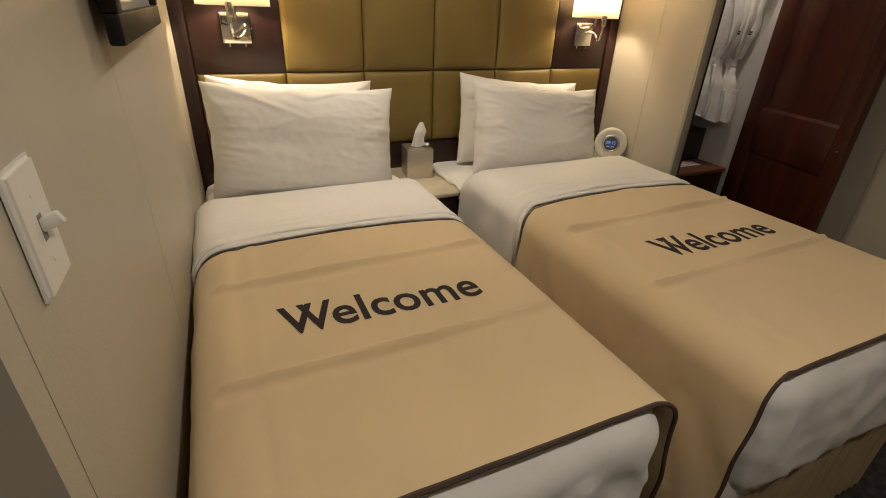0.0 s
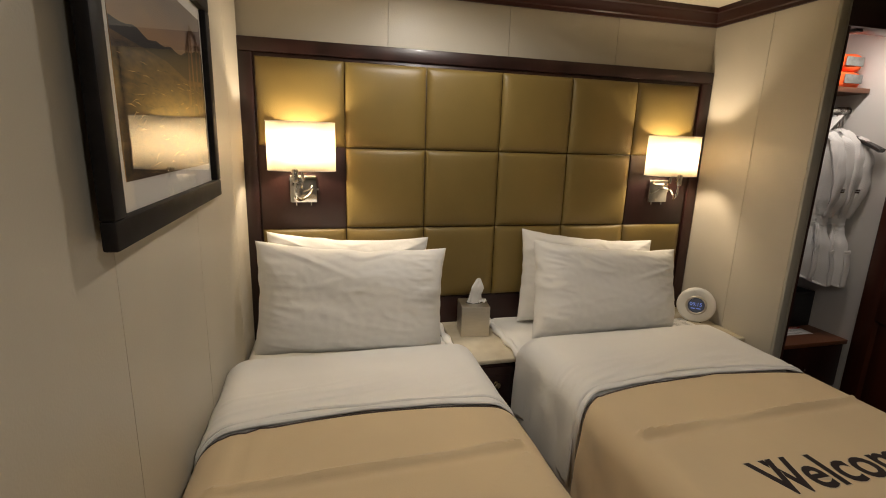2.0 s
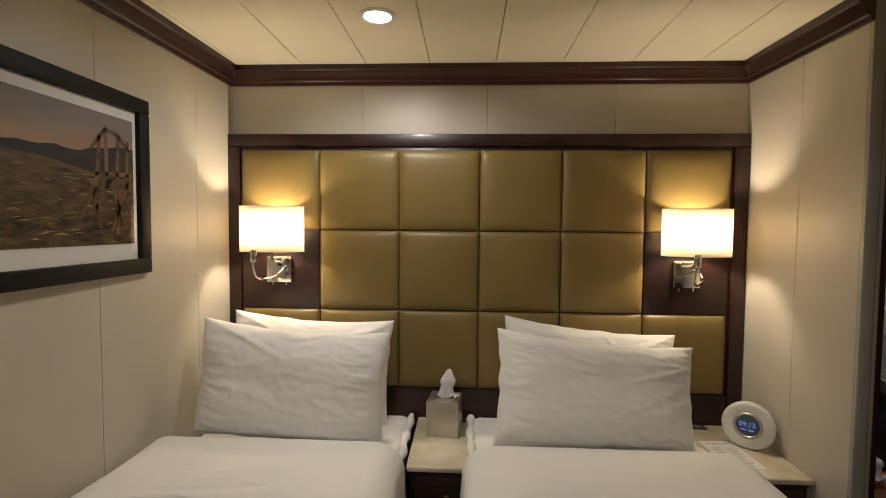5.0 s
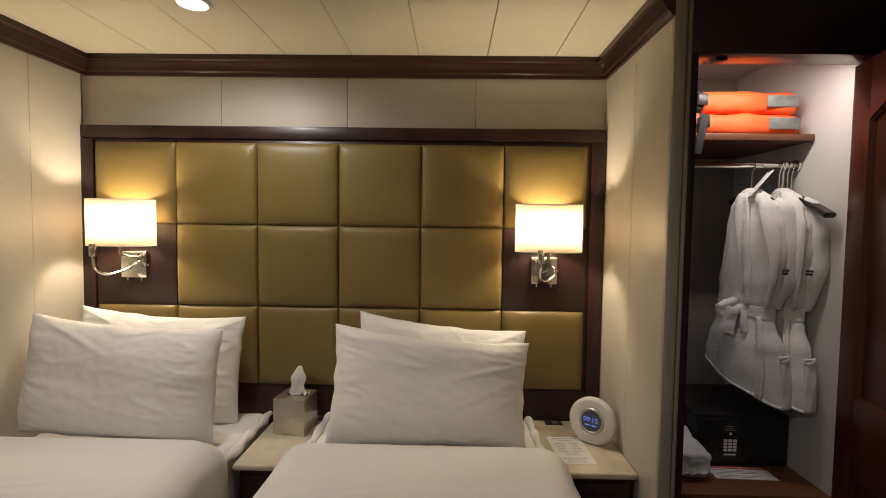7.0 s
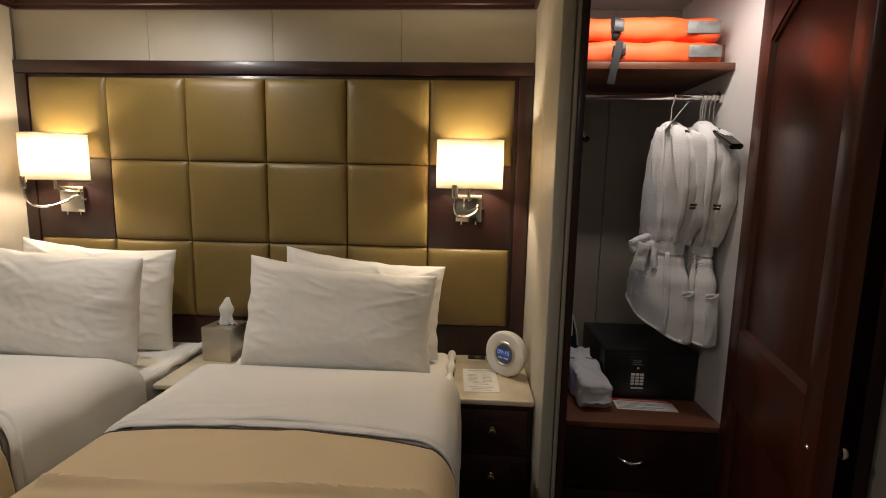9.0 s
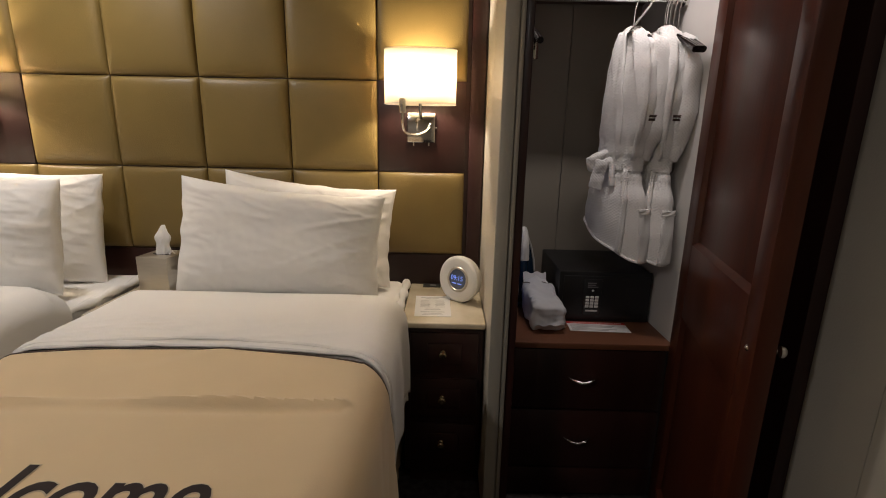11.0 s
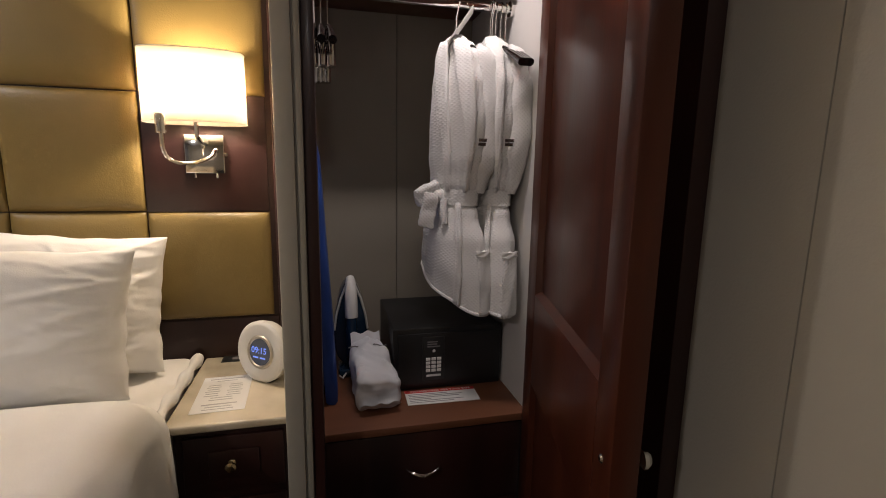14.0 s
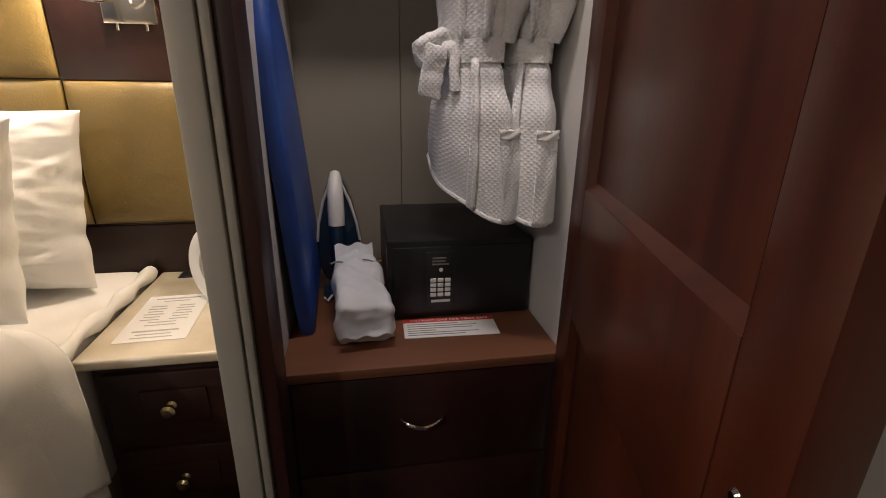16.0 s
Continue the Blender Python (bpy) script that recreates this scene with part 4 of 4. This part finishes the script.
    hk = [(0, 0, 1.53), (0, 0, 1.585)] + [(0, 0.0145 * math.cos(math.pi - a), 1.616 + 0.0145 * math.sin(a)) for a in [k / 8 * math.pi for k in range(9)]]
    part("hanger_hook", moved(tube(hk, 0.0017, 6), m), CHROME, t)
    part("hanger_arms", moved(tube([(0, -0.080, 1.488), (0, -0.04, 1.512), (0, 0, 1.526), (0, 0.04, 1.512), (0, 0.080, 1.488)], 0.010, 10), m), BLACK_WOOD, t)
    return t


robe(2.582, 1.90, 17, 1.0, True)
robe(2.676, 1.885, 5, 7.0, False)

card = thing("laundry_card", "white laundry form hanging from the hangers", "card")
part("sheet", moved(box(-0.0008, 0.0008, -0.030, 0.030, -0.105, 0.0, 0.0003), pose(2.610, 1.845, 1.590, 0, 36, -17)), PAPER, card)
part("loop", tube([(2.606, 1.845, 1.585), (2.608, 1.87, 1.60), (2.608, 1.90, 1.6285)], 0.0012, 5), CHROME, card)

# ironing board: padded tapering board on end against the side lining
board = thing("ironing_board", "blue satin padded ironing board stood on end", "ironing board")
bm = bmesh.new()
outline = [(x, 0.94 * z) for x, z in ((-0.150, 0.0), (0.150, 0.0), (0.155, 0.06), (0.150, 0.20), (0.136, 0.36), (0.116, 0.50), (0.090, 0.60), (0.060, 0.665), (0.030, 0.695), (0.0, 0.705), (-0.030, 0.695), (-0.060, 0.665), (-0.090, 0.60), (-0.116, 0.50), (-0.136, 0.36), (-0.150, 0.20), (-0.155, 0.06))]
BM = Matrix(((0, 0, 1, 2.2260), (1, 0, 0, 1.985), (0, 1, 0, 0.5715), (0, 0, 0, 1))) @ pose(0, 0, 0, 0, 0, 0)
tilt = pose(2.222, 2.015, 0.5975, 9, -3.0, 0) @ Matrix.Translation((-2.222, -2.02, -0.5715))
layers = ((0.0, 0.985), (0.004, 1.0), (0.014, 1.03), (0.024, 1.02), (0.030, 0.985), (0.033, 0.90))
rings = [[bm.verts.new((x * s, 0.35 + (z - 0.35) * s + (0.002 * noise.noise(Vector((x * 9, z * 9, d * 90)))), d)) for x, z in outline] for d, s in layers]
for r0, r1 in zip(rings, rings[1:]):
    for i in range(len(outline)):
        j = (i + 1) % len(outline)
        bm.faces.new((r0[i], r0[j], r1[j], r1[i]))
bm.faces.new(rings[0][::-1])
bm.faces.new(rings[-1])
for v in bm.verts:
    v.co.y = max(v.co.y, 0.0)
part("pad", moved(bm, tilt @ BM), BLUE, board)
part("frame", moved(tube([(2.218, 1.92, 0.575), (2.218, 1.92, 1.02), (2.218, 2.06, 1.02), (2.218, 2.06, 0.575)], 0.005), tilt @ Matrix.Translation((0, 0, 0.004))), BLACK_PLASTIC, board)

# steam iron standing on its heel
iron = thing("steam_iron", "dark blue steam iron with white handle standing upright", "iron")


def teardrop(w, h, n=28):
    pts = []
    for k in range(n):
        a = k / n * math.tau
        z = 0.5 - 0.5 * math.cos(a)
        pts.append((w * math.copysign(1, math.sin(a)) * abs(math.sin(a)) ** 0.8 * (1.12 - 0.55 * z), h * z))
    return pts


IM = Matrix(((1, 0, 0, 2.305), (0, 0, -1, 2.085), (0, 1, 0, 0.585), (0, 0, 0, 1)))
part("soleplate", prism(teardrop(0.060, 0.275), 0.006, IM), STEEL, iron, "steel soleplate")
for i, (w, h, d, off) in enumerate(((0.058, 0.268, 0.022, 0.006), (0.050, 0.250, 0.014, 0.028), (0.036, 0.215, 0.010, 0.042))):
    part("body_shell", prism(teardrop(w, h), d, IM @ Matrix.Translation((0, 0.004 * i, off))), IRON_BLUE, iron)
part("nose", tube([(2.305, 2.052, 0.862), (2.305, 2.036, 0.850), (2.305, 2.018, 0.820), (2.305, 2.008, 0.785), (2.305, 2.004, 0.752)], lambda s: 0.008 + 0.011 * math.sin(0.4 + s * 1.5), 14), WHITE_PLASTIC, iron, "white nose and handle front")
part("handle", tube([(2.305, 2.004, 0.752), (2.305, 1.996, 0.715), (2.305, 1.996, 0.66), (2.305, 2.008, 0.62), (2.305, 2.035, 0.598)], lambda s: 0.0155 + 0.002 * math.sin(s * 3), 14), IRON_BLUE, iron, "dark blue grip")
for sx in (-1, 1):
    part("side_trim", tube([(2.305 + sx * 0.010, 2.040, 0.850), (2.305 + sx * 0.030, 2.042, 0.800), (2.305 + sx * 0.044, 2.046, 0.745), (2.305 + sx * 0.050, 2.050, 0.70)], 0.0035, 8), WHITE_PLASTIC, iron)
part("heel", box(2.265, 2.345, 1.99, 2.075, 0.5705, 0.592, 0.008), IRON_BLUE, iron)
part("cord", tube([(2.29, 2.0, 0.585), (2.275, 1.97, 0.578), (2.268, 1.99, 0.576), (2.272, 2.05, 0.576)], 0.003, 6), WHITE_PLASTIC, iron)

# cloth bag with a hairdryer in it
bag = thing("drawstring_bag", "crumpled white cloth bag on the wardrobe shelf", "bag")
bm = soft_box(-0.052, 0.052, -0.10, 0.10, 0, 0.105, 0.016, 0.006, 0.008, 24, 3.0)
for v in bm.verts:
    p = v.co
    k = (p.y + 0.10) / 0.20
    p.z *= 0.80 + 0.42 * k
    p.z += (0.010 * ridge(p.y * 16 + 4 * p.x, p.x * 9, 2.0, 3.0) + 0.005 * noise.noise(p * 22)) * (p.z / 0.1)
    p.x *= 1.10 - 0.22 * k + 0.05 * math.sin(p.y * 50)
    p.z = max(p.z, 0.0)
part("body", moved(bm, pose(2.352, 1.870, 0.5705, 0, 0, 6)), BAG, bag)
ruff = grid(lambda u, v: Vector(((u - 0.5) * 0.105, -0.100 - 0.022 * v, 0.010 + 0.020 * v + 0.003 * math.sin(u * 17) * v)), 24, 4)
rf = part("gathered_edge", moved(ruff, pose(2.352, 1.870, 0.5705, 0, 0, 6)), BAG, bag)
top = grid(lambda u, v: Vector(((u - 0.5) * 0.085, 0.085 + 0.018 * v, 0.105 + 0.040 * v + 0.004 * math.sin(u * 13) * v)), 20, 4)
part("gathered_edge", moved(top, pose(2.352, 1.870, 0.5705, 0, 0, 6)), BAG, bag)
part("cord", moved(tube([(-0.055 + 0.11 * k / 12, 0.058, 0.118 + 0.004 * math.sin(k)) for k in range(13)], 0.0018, 6), pose(2.352, 1.870, 0.5705, 0, 0, 6)), PRINT_GREY, bag)
part("print_bar", moved(box(-0.030, 0.030, 0.020, 0.0225, 0.1135, 0.1150), pose(2.352, 1.870, 0.5705, 0, 0, 6)), PRINT_GREY, bag)

# safe
safe = thing("safe", "black enamel hotel safe with keypad on the wardrobe shelf", "safe")
part("body", box(2.412, 2.726, 1.880, 2.20, 0.572, 0.750, 0.005, segs=3), SAFE_BLACK, safe)
part("front_frame", box(2.410, 2.728, 1.868, 1.8795, 0.5705, 0.752, 0.004), SAFE_BLACK, safe)
sd = part("safe_door", box(2.424, 2.716, 1.862, 1.8675, 0.584, 0.738, 0.002), SAFE_BLACK, safe)
part("keypad_plate", box(2.493, 2.556, 1.8595, 1.8625, 0.600, 0.728, 0.002), BLACK_PLASTIC, sd)
for r in range(4):
    for c in range(3):
        part("key", box(2.502 + 0.0158 * c, 2.5145 + 0.0158 * c, 1.8565, 1.8598, 0.6255 + 0.0112 * r, 0.6340 + 0.0112 * r, 0.001), PAPER, sd)
part("print_bar", box(2.504, 2.546, 1.8588, 1.8593, 0.611, 0.617), PAPER, sd)
for k, w in enumerate((0.036, 0.028, 0.030)):
    part("print_bar", box(2.506, 2.506 + w, 1.8588, 1.8593, 0.698 + 0.007 * k, 0.7015 + 0.007 * k), PRINT_GREY, sd)
part("indicator", moved(lathe([(0, 0.002), (0.004, 0.0018), (0.0045, 0), (0, 0)], 12), pose(2.525, 1.8594, 0.687, 90)), PAPER, sd)

# instruction card before the safe
leaf = thing("instruction_card", "white instruction card with red heading before the safe", "card")
LM = pose(2.5395, 1.815, 0.5708, 0, 0, -2)
part("sheet", moved(box(-0.100, 0.100, -0.038, 0.042, 0, 0.0012), LM), PAPER, leaf)
part("heading_band", moved(box(-0.100, 0.100, 0.026, 0.042, 0.0012, 0.0017), LM), PRINT_RED, leaf, "red printed band")
lettering("INSTRUCTIONS FOR YOUR SAFE", 0.0105, LM @ pose(-0.085, 0.0300, 0.0022), PAPER, leaf, "heading", 1.15)
for k, (a, w) in enumerate(((-0.092, 0.11), (-0.092, 0.15), (-0.092, 0.14), (-0.092, 0.06), (-0.092, 0.15), (-0.092, 0.12))):
    part("print_bar", moved(box(a, a + w, 0.016 - 0.009 * k, 0.0185 - 0.009 * k, 0.0012, 0.0016), LM), PRINT_GREY, leaf)

# ---- things on the nightstands ----
tb = thing("tissue_box", "brushed steel cube tissue box holder on the nightstand", "tissue box")
TM = pose(0.972, 1.975, 0.6205, 0, 0, -7)
part("case", moved(box(-0.060, 0.060, -0.060, 0.060, 0, 0.132, 0.002), TM), STEEL, tb)
part("slot", moved(lathe([(0, 0.0006), (0.026, 0.0006), (0.027, 0.0)], 24), TM @ pose(0, 0, 0.1322) @ Matrix.Diagonal((1.3, 0.7, 1, 1))), BLACK_PLASTIC, tb)
tissue = thing("tissue", "white paper tissue pulled up from its box", "tissue")


def tissue_shape(u, v):
    a = u * math.tau
    r = 0.022 * (1 - v) ** 0.6 + 0.005 + 0.006 * bump_at(v, 0.6, 0.2)
    fold = 1 + 0.5 * math.sin(a * 3 + 4 * v) * (0.3 + 0.4 * v) + 0.25 * noise.noise(Vector((math.cos(a) * 2, math.sin(a) * 2, v * 4)))
    return Vector((r * math.cos(a) * fold + 0.018 * v, 0.5 * r * math.sin(a) * fold, 0.1325 + 0.108 * v))


part("sheet", moved(grid(tissue_shape, 48, 24, True), TM), TISSUE, tissue)
curl = grid(lambda u, v: Vector((0.022 + 0.032 * u, -0.016 + 0.026 * v, 0.1345 + 0.012 * math.sin(u * 5 + v * 3) ** 2)), 12, 8)
part("fold", moved(curl, TM), TISSUE, tissue)

clock = thing("alarm_clock", "round white alarm clock with blue digits on the nightstand", "alarm clock")
KM = pose(2.058, 1.905, 0.702, 84, 0, -38)
bm = lathe([(0, -0.045), (0.066, -0.045), (0.078, -0.036), (0.083, -0.018), (0.083, -0.004), (0.078, 0.001), (0.072, 0.0025), (0.050, -0.001), (0.045, -0.002), (0, -0.002)], 48)
for v in bm.verts:
    v.co.y = max(v.co.y, -0.0800)
part("shell", moved(bm, KM), WHITE_PLASTIC, clock)
part("bezel", moved(lathe([(0.036, 0.0), (0.038, 0.0025), (0.043, 0.0025), (0.046, -0.001)], 40), KM), STEEL, clock)
part("screen", moved(lathe([(0, 0.0005), (0.037, 0.0), (0.037, -0.002)], 36), KM), CLOCK_FACE, clock, "dark blue round screen")
lettering("09:15", 0.024, KM @ pose(-0.0285, -0.003, 0.0018), CLOCK_BLUE, clock, "digits", 1.0)
for k in range(2):
    part("small_bar", moved(box(-0.022 + 0.024 * k, -0.004 + 0.024 * k, -0.017, -0.013, 0.0008, 0.0014), KM), CLOCK_BLUE, clock)
part("foot", moved(box(-0.03, 0.03, -0.0812, -0.074, -0.038, -0.006, 0.001), KM), BLACK_PLASTIC, clock)

sheet = thing("info_sheet", "white printed information sheet on the stone top", "paper")
PM = pose(1.973, 1.852, 0.6203, 0, 0, 2)
part("page", moved(box(-0.060, 0.062, -0.098, 0.100, 0, 0.0008), PM), PAPER, sheet)
for k in range(15):
    if k in (2, 11):
        continue
    w = (0.086, 0.05, 0, 0.03, 0.034, 0.028, 0.036, 0.03, 0.034, 0.05, 0.055, 0, 0.08, 0.06, 0.07)[k]
    for side in ((-0.026, 0.026) if 3 <= k <= 8 else (0,)):
        part("print_bar", moved(box(side - w / 2, side + w / 2, 0.082 - 0.012 * k, 0.0850 - 0.012 * k + (0.002 if k in (0, 12) else 0), 0.0008, 0.0012), PM), PRINT_PALE, sheet)

# ---- light switch ----
switch = thing("light_switch", "white plastic toggle light switch plate on the wall", "light switch")
SM = Matrix(((0, 0, 1, 0.0256), (1, 0, 0, 0.481), (0, 1, 0, 1.142), (0, 0, 0, 1)))
plate = box(-0.035, 0.035, -0.057, 0.057, 0, 0.0065, 0)
bmesh.ops.bevel(plate, geom=[e for e in plate.edges if all(v.co.z > 0.003 for v in e.verts)], offset=0.0035, segments=3, affect="EDGES")
part("plate", moved(plate, SM), WHITE_PLASTIC, switch)
part("slot", moved(box(-0.005, 0.005, -0.012, 0.012, 0.0064, 0.0069), SM), PRINT_GREY, switch)
part("toggle", moved(box(-0.0042, 0.0042, -0.006, 0.006, 0, 0.019, 0.002), SM @ pose(0, 0.001, 0.005, -24)), WHITE_PLASTIC, switch)
for z in (0.030, -0.030):
    part("screw", moved(lathe([(0, 0.0012), (0.0028, 0.001), (0.0032, 0), (0, 0)], 14), SM @ pose(0, z, 0.0064)), WHITE_PLASTIC, switch)

# ---- wall telephone ----
phone = thing("wall_telephone", "white plastic telephone with dark handset cradle on the wall", "telephone")
body = soft_box(0, 0.034, -0.045, 0.045, 0, 0.205, 0.009, 0.006)
for v in body.verts:
    v.co.y *= 1.0 - 0.16 * v.co.z / 0.205
    v.co.x *= 1.0 - 0.20 * v.co.z / 0.205 * (1 if v.co.x > 0.01 else 0)
PHM = pose(0.0268, 0.538, 1.360)
part("base", moved(body, PHM), WHITE_PLASTIC, phone)
cradle = [(0.0325 - 0.022 * (0.045 + 0.060 * (1 + math.sin(a))) / 0.205 * 0.3, 0.029 * math.cos(a), 0.045 + 0.060 * (1 + math.sin(a))) for a in [k / 40 * math.tau for k in range(40)]]
part("cradle_ring", moved(tube(cradle, 0.0055, 8, True), PHM), PRINT_GREY, phone, "dark grey oval cradle rim")
part("handset", moved(soft_box(0.030, 0.048, -0.019, 0.019, 0.052, 0.190, 0.008, 0.005), PHM), WHITE_PLASTIC, phone)
part("handset_lip", moved(box(0.040, 0.0485, -0.020, 0.020, 0.072, 0.078, 0.002), PHM), PRINT_GREY, phone)

# ---- framed picture ----
pic = thing("framed_picture", "black-framed sunset landscape photograph behind glass on the wall", "picture")
FY0, FY1, FZ0, FZ1, FB = 0.890, 1.616, 1.254, 1.776, 0.044
px = 0.0125 + LEAN_L * 1.24 + 0.003
for y0, y1, z0, z1 in ((FY0, FY1, FZ0, FZ0 + FB), (FY0, FY1, FZ1 - FB, FZ1), (FY0, FY0 + FB, FZ0 + FB, FZ1 - FB), (FY1 - FB, FY1, FZ0 + FB, FZ1 - FB)):
    part("frame_bar", box(px + 0.006, px + 0.028, y0, y1, z0, z1, 0.004), FRAME_BLACK, pic)
part("backing", box(px + 0.006, px + 0.010, FY0 + 0.02, FY1 - 0.02, FZ0 + 0.02, FZ1 - 0.02), SEAM, pic, smooth=False)
part("mat", box(px + 0.010, px + 0.0125, FY0 + FB - 0.004, FY1 - FB + 0.004, FZ0 + FB - 0.004, FZ1 - FB + 0.004), MAT_BOARD, pic, "cream mat board")
IY0, IY1, IZ0, IZ1 = 0.985, 1.558, 1.345, 1.702


def sunset():
    m = bpy.data.materials.new("printed_sky")
    m.use_nodes = True
    t = m.node_tree
    n, link = t.nodes, t.links
    co, sep, rng, ramp, nz, mx = (n.new("ShaderNode" + k) for k in ("TexCoord", "SeparateXYZ", "MapRange", "ValToRGB", "TexNoise", "Math"))
    link.new(co.outputs["Object"], sep.inputs[0])
    rng.inputs[1].default_value, rng.inputs[2].default_value = IZ0, IZ1
    mp = n.new("ShaderNodeMapping")
    mp.inputs["Scale"].default_value = (1, 3, 14)
    link.new(co.outputs["Object"], mp.inputs[0])
    link.new(mp.outputs[0], nz.inputs["Vector"])
    nz.inputs["Scale"].default_value = 3
    link.new(sep.outputs[2], rng.inputs[0])
    mx.operation = "MULTIPLY_ADD"
    link.new(nz.outputs[0], mx.inputs[0])
    mx.inputs[1].default_value = 0.16
    link.new(rng.outputs[0], mx.inputs[2])
    e = ramp.color_ramp.elements
    e[0].position, e[0].color = 0.62, (0.48, 0.27, 0.11, 1)
    e[1].position, e[1].color = 1.05, (0.20, 0.155, 0.135, 1)
    link.new(mx.outputs[0], ramp.inputs[0])
    link.new(ramp.outputs[0], n["Principled BSDF"].inputs["Base Color"])
    n["Principled BSDF"].inputs["Roughness"].default_value = 0.6
    return m


FIELD = material("printed_reeds", (0.12, 0.068, 0.026), 0.6, vary=0.4, scale=24, stretch=(1, 1.0, 3.5), second=(0.018, 0.011, 0.006))
HILLS = material("printed_hills", (0.022, 0.017, 0.014), 0.6, vary=0.2)
POSTS = material("printed_timber", (0.17, 0.085, 0.038), 0.6, vary=0.35, scale=30)
photo = part("photograph", box(px + 0.0126, px + 0.0134, IY0, IY1, IZ0, IZ1), sunset(), pic, "sunset landscape print", smooth=False)


def flat(name, pts, lift, mat):
    bm = bmesh.new()
    x = px + 0.0134 + lift
    bm.faces.new([bm.verts.new((x, y, z)) for y, z in pts])
    return part(name, bm, mat, photo, smooth=False)


hz = 1.578
flat("printed_field", [(IY0, IZ0), (IY1, IZ0), (IY1, hz - 0.02), (IY0, hz - 0.006)], 0.0003, FIELD)
skyline = [(IY0 + (IY1 - IY0) * k / 24, hz + 0.010 + 0.014 * noise.noise(Vector((k * 0.35, 2, 0))) + (0.035 * max(0, k - 14) / 10)) for k in range(25)]
flat("printed_hills", [(IY0, hz - 0.010), *skyline, (IY1, hz - 0.05), (IY1 - 0.18, hz - 0.035), (IY1 - 0.3, hz - 0.018)][::-1], 0.0006, HILLS)
rng = random.Random(4)
GOLD = material("printed_gold_grass", (0.50, 0.32, 0.13), 0.6, vary=0.3, scale=40)
for k in range(150):
    z = IZ0 + 0.006 + (hz - 0.045 - IZ0) * rng.random()
    near = 1 - (z - IZ0) / (hz - IZ0)
    y = rng.uniform(IY0 + 0.006, IY1 - 0.03)
    dy, dz, wide = rng.uniform(0.02, 0.07), rng.uniform(-0.014, 0.020) * near, 0.0012 + 0.0035 * near * rng.random()
    y1, z1 = min(IY1 - 0.003, y + dy), max(IZ0 + 0.003, z + dz)
    ym, zm = 0.5 * (y + y1), 0.5 * (z + z1) + rng.uniform(-0.004, 0.007) * near
    flat("printed_reed", [(y, z), (ym, zm), (y1, z1), (ym, zm + wide)], 0.0009, (HILLS, GOLD, POSTS, HILLS, GOLD)[k % 5])
for y0, z0, y1, z1, w in ((1.415, 1.49, 1.432, 1.640, 0.007), (1.455, 1.50, 1.452, 1.668, 0.007), (1.490, 1.49, 1.500, 1.655, 0.007), (1.530, 1.50, 1.536, 1.640, 0.006), (1.400, 1.600, 1.452, 1.660, 0.006), (1.452, 1.660, 1.500, 1.650, 0.006), (1.500, 1.648, 1.552, 1.600, 0.006), (1.405, 1.535, 1.552, 1.545, 0.006), (1.39, 1.40, 1.47, 1.53, 0.006), (1.43, 1.39, 1.40, 1.52, 0.006), (1.47, 1.38, 1.545, 1.54, 0.006), (1.53, 1.39, 1.46, 1.53, 0.006), (1.49, 1.37, 1.50, 1.50, 0.006), (1.35, 1.40, 1.42, 1.50, 0.005), (1.545, 1.37, 1.52, 1.48, 0.005)):
    dx, dz = y1 - y0, z1 - z0
    l, w = math.hypot(dx, dz), w * 1.9
    nx, nz_ = -dz / l * w / 2, dx / l * w / 2
    flat("printed_post", [(y0 + nx, z0 + nz_), (y0 - nx, z0 - nz_), (y1 - nx, z1 - nz_), (y1 + nx, z1 + nz_)], 0.0012, POSTS)
pane_mesh = bpy.data.meshes.new("glass")
gy0, gy1, gz0, gz1 = FY0 + FB - 0.003, FY1 - FB + 0.003, FZ0 + FB - 0.003, FZ1 - FB + 0.003
pane_mesh.from_pydata([(px + 0.018, gy0, gz0), (px + 0.018, gy1, gz0), (px + 0.018, gy1, gz1), (px + 0.018, gy0, gz1)], [], [(0, 1, 2, 3)])
pane_mesh.materials.append(GLASS)
pane = new("glass", pane_mesh)
pane.parent = pic
pane["label"] = "clear glass"
pane.visible_shadow = False
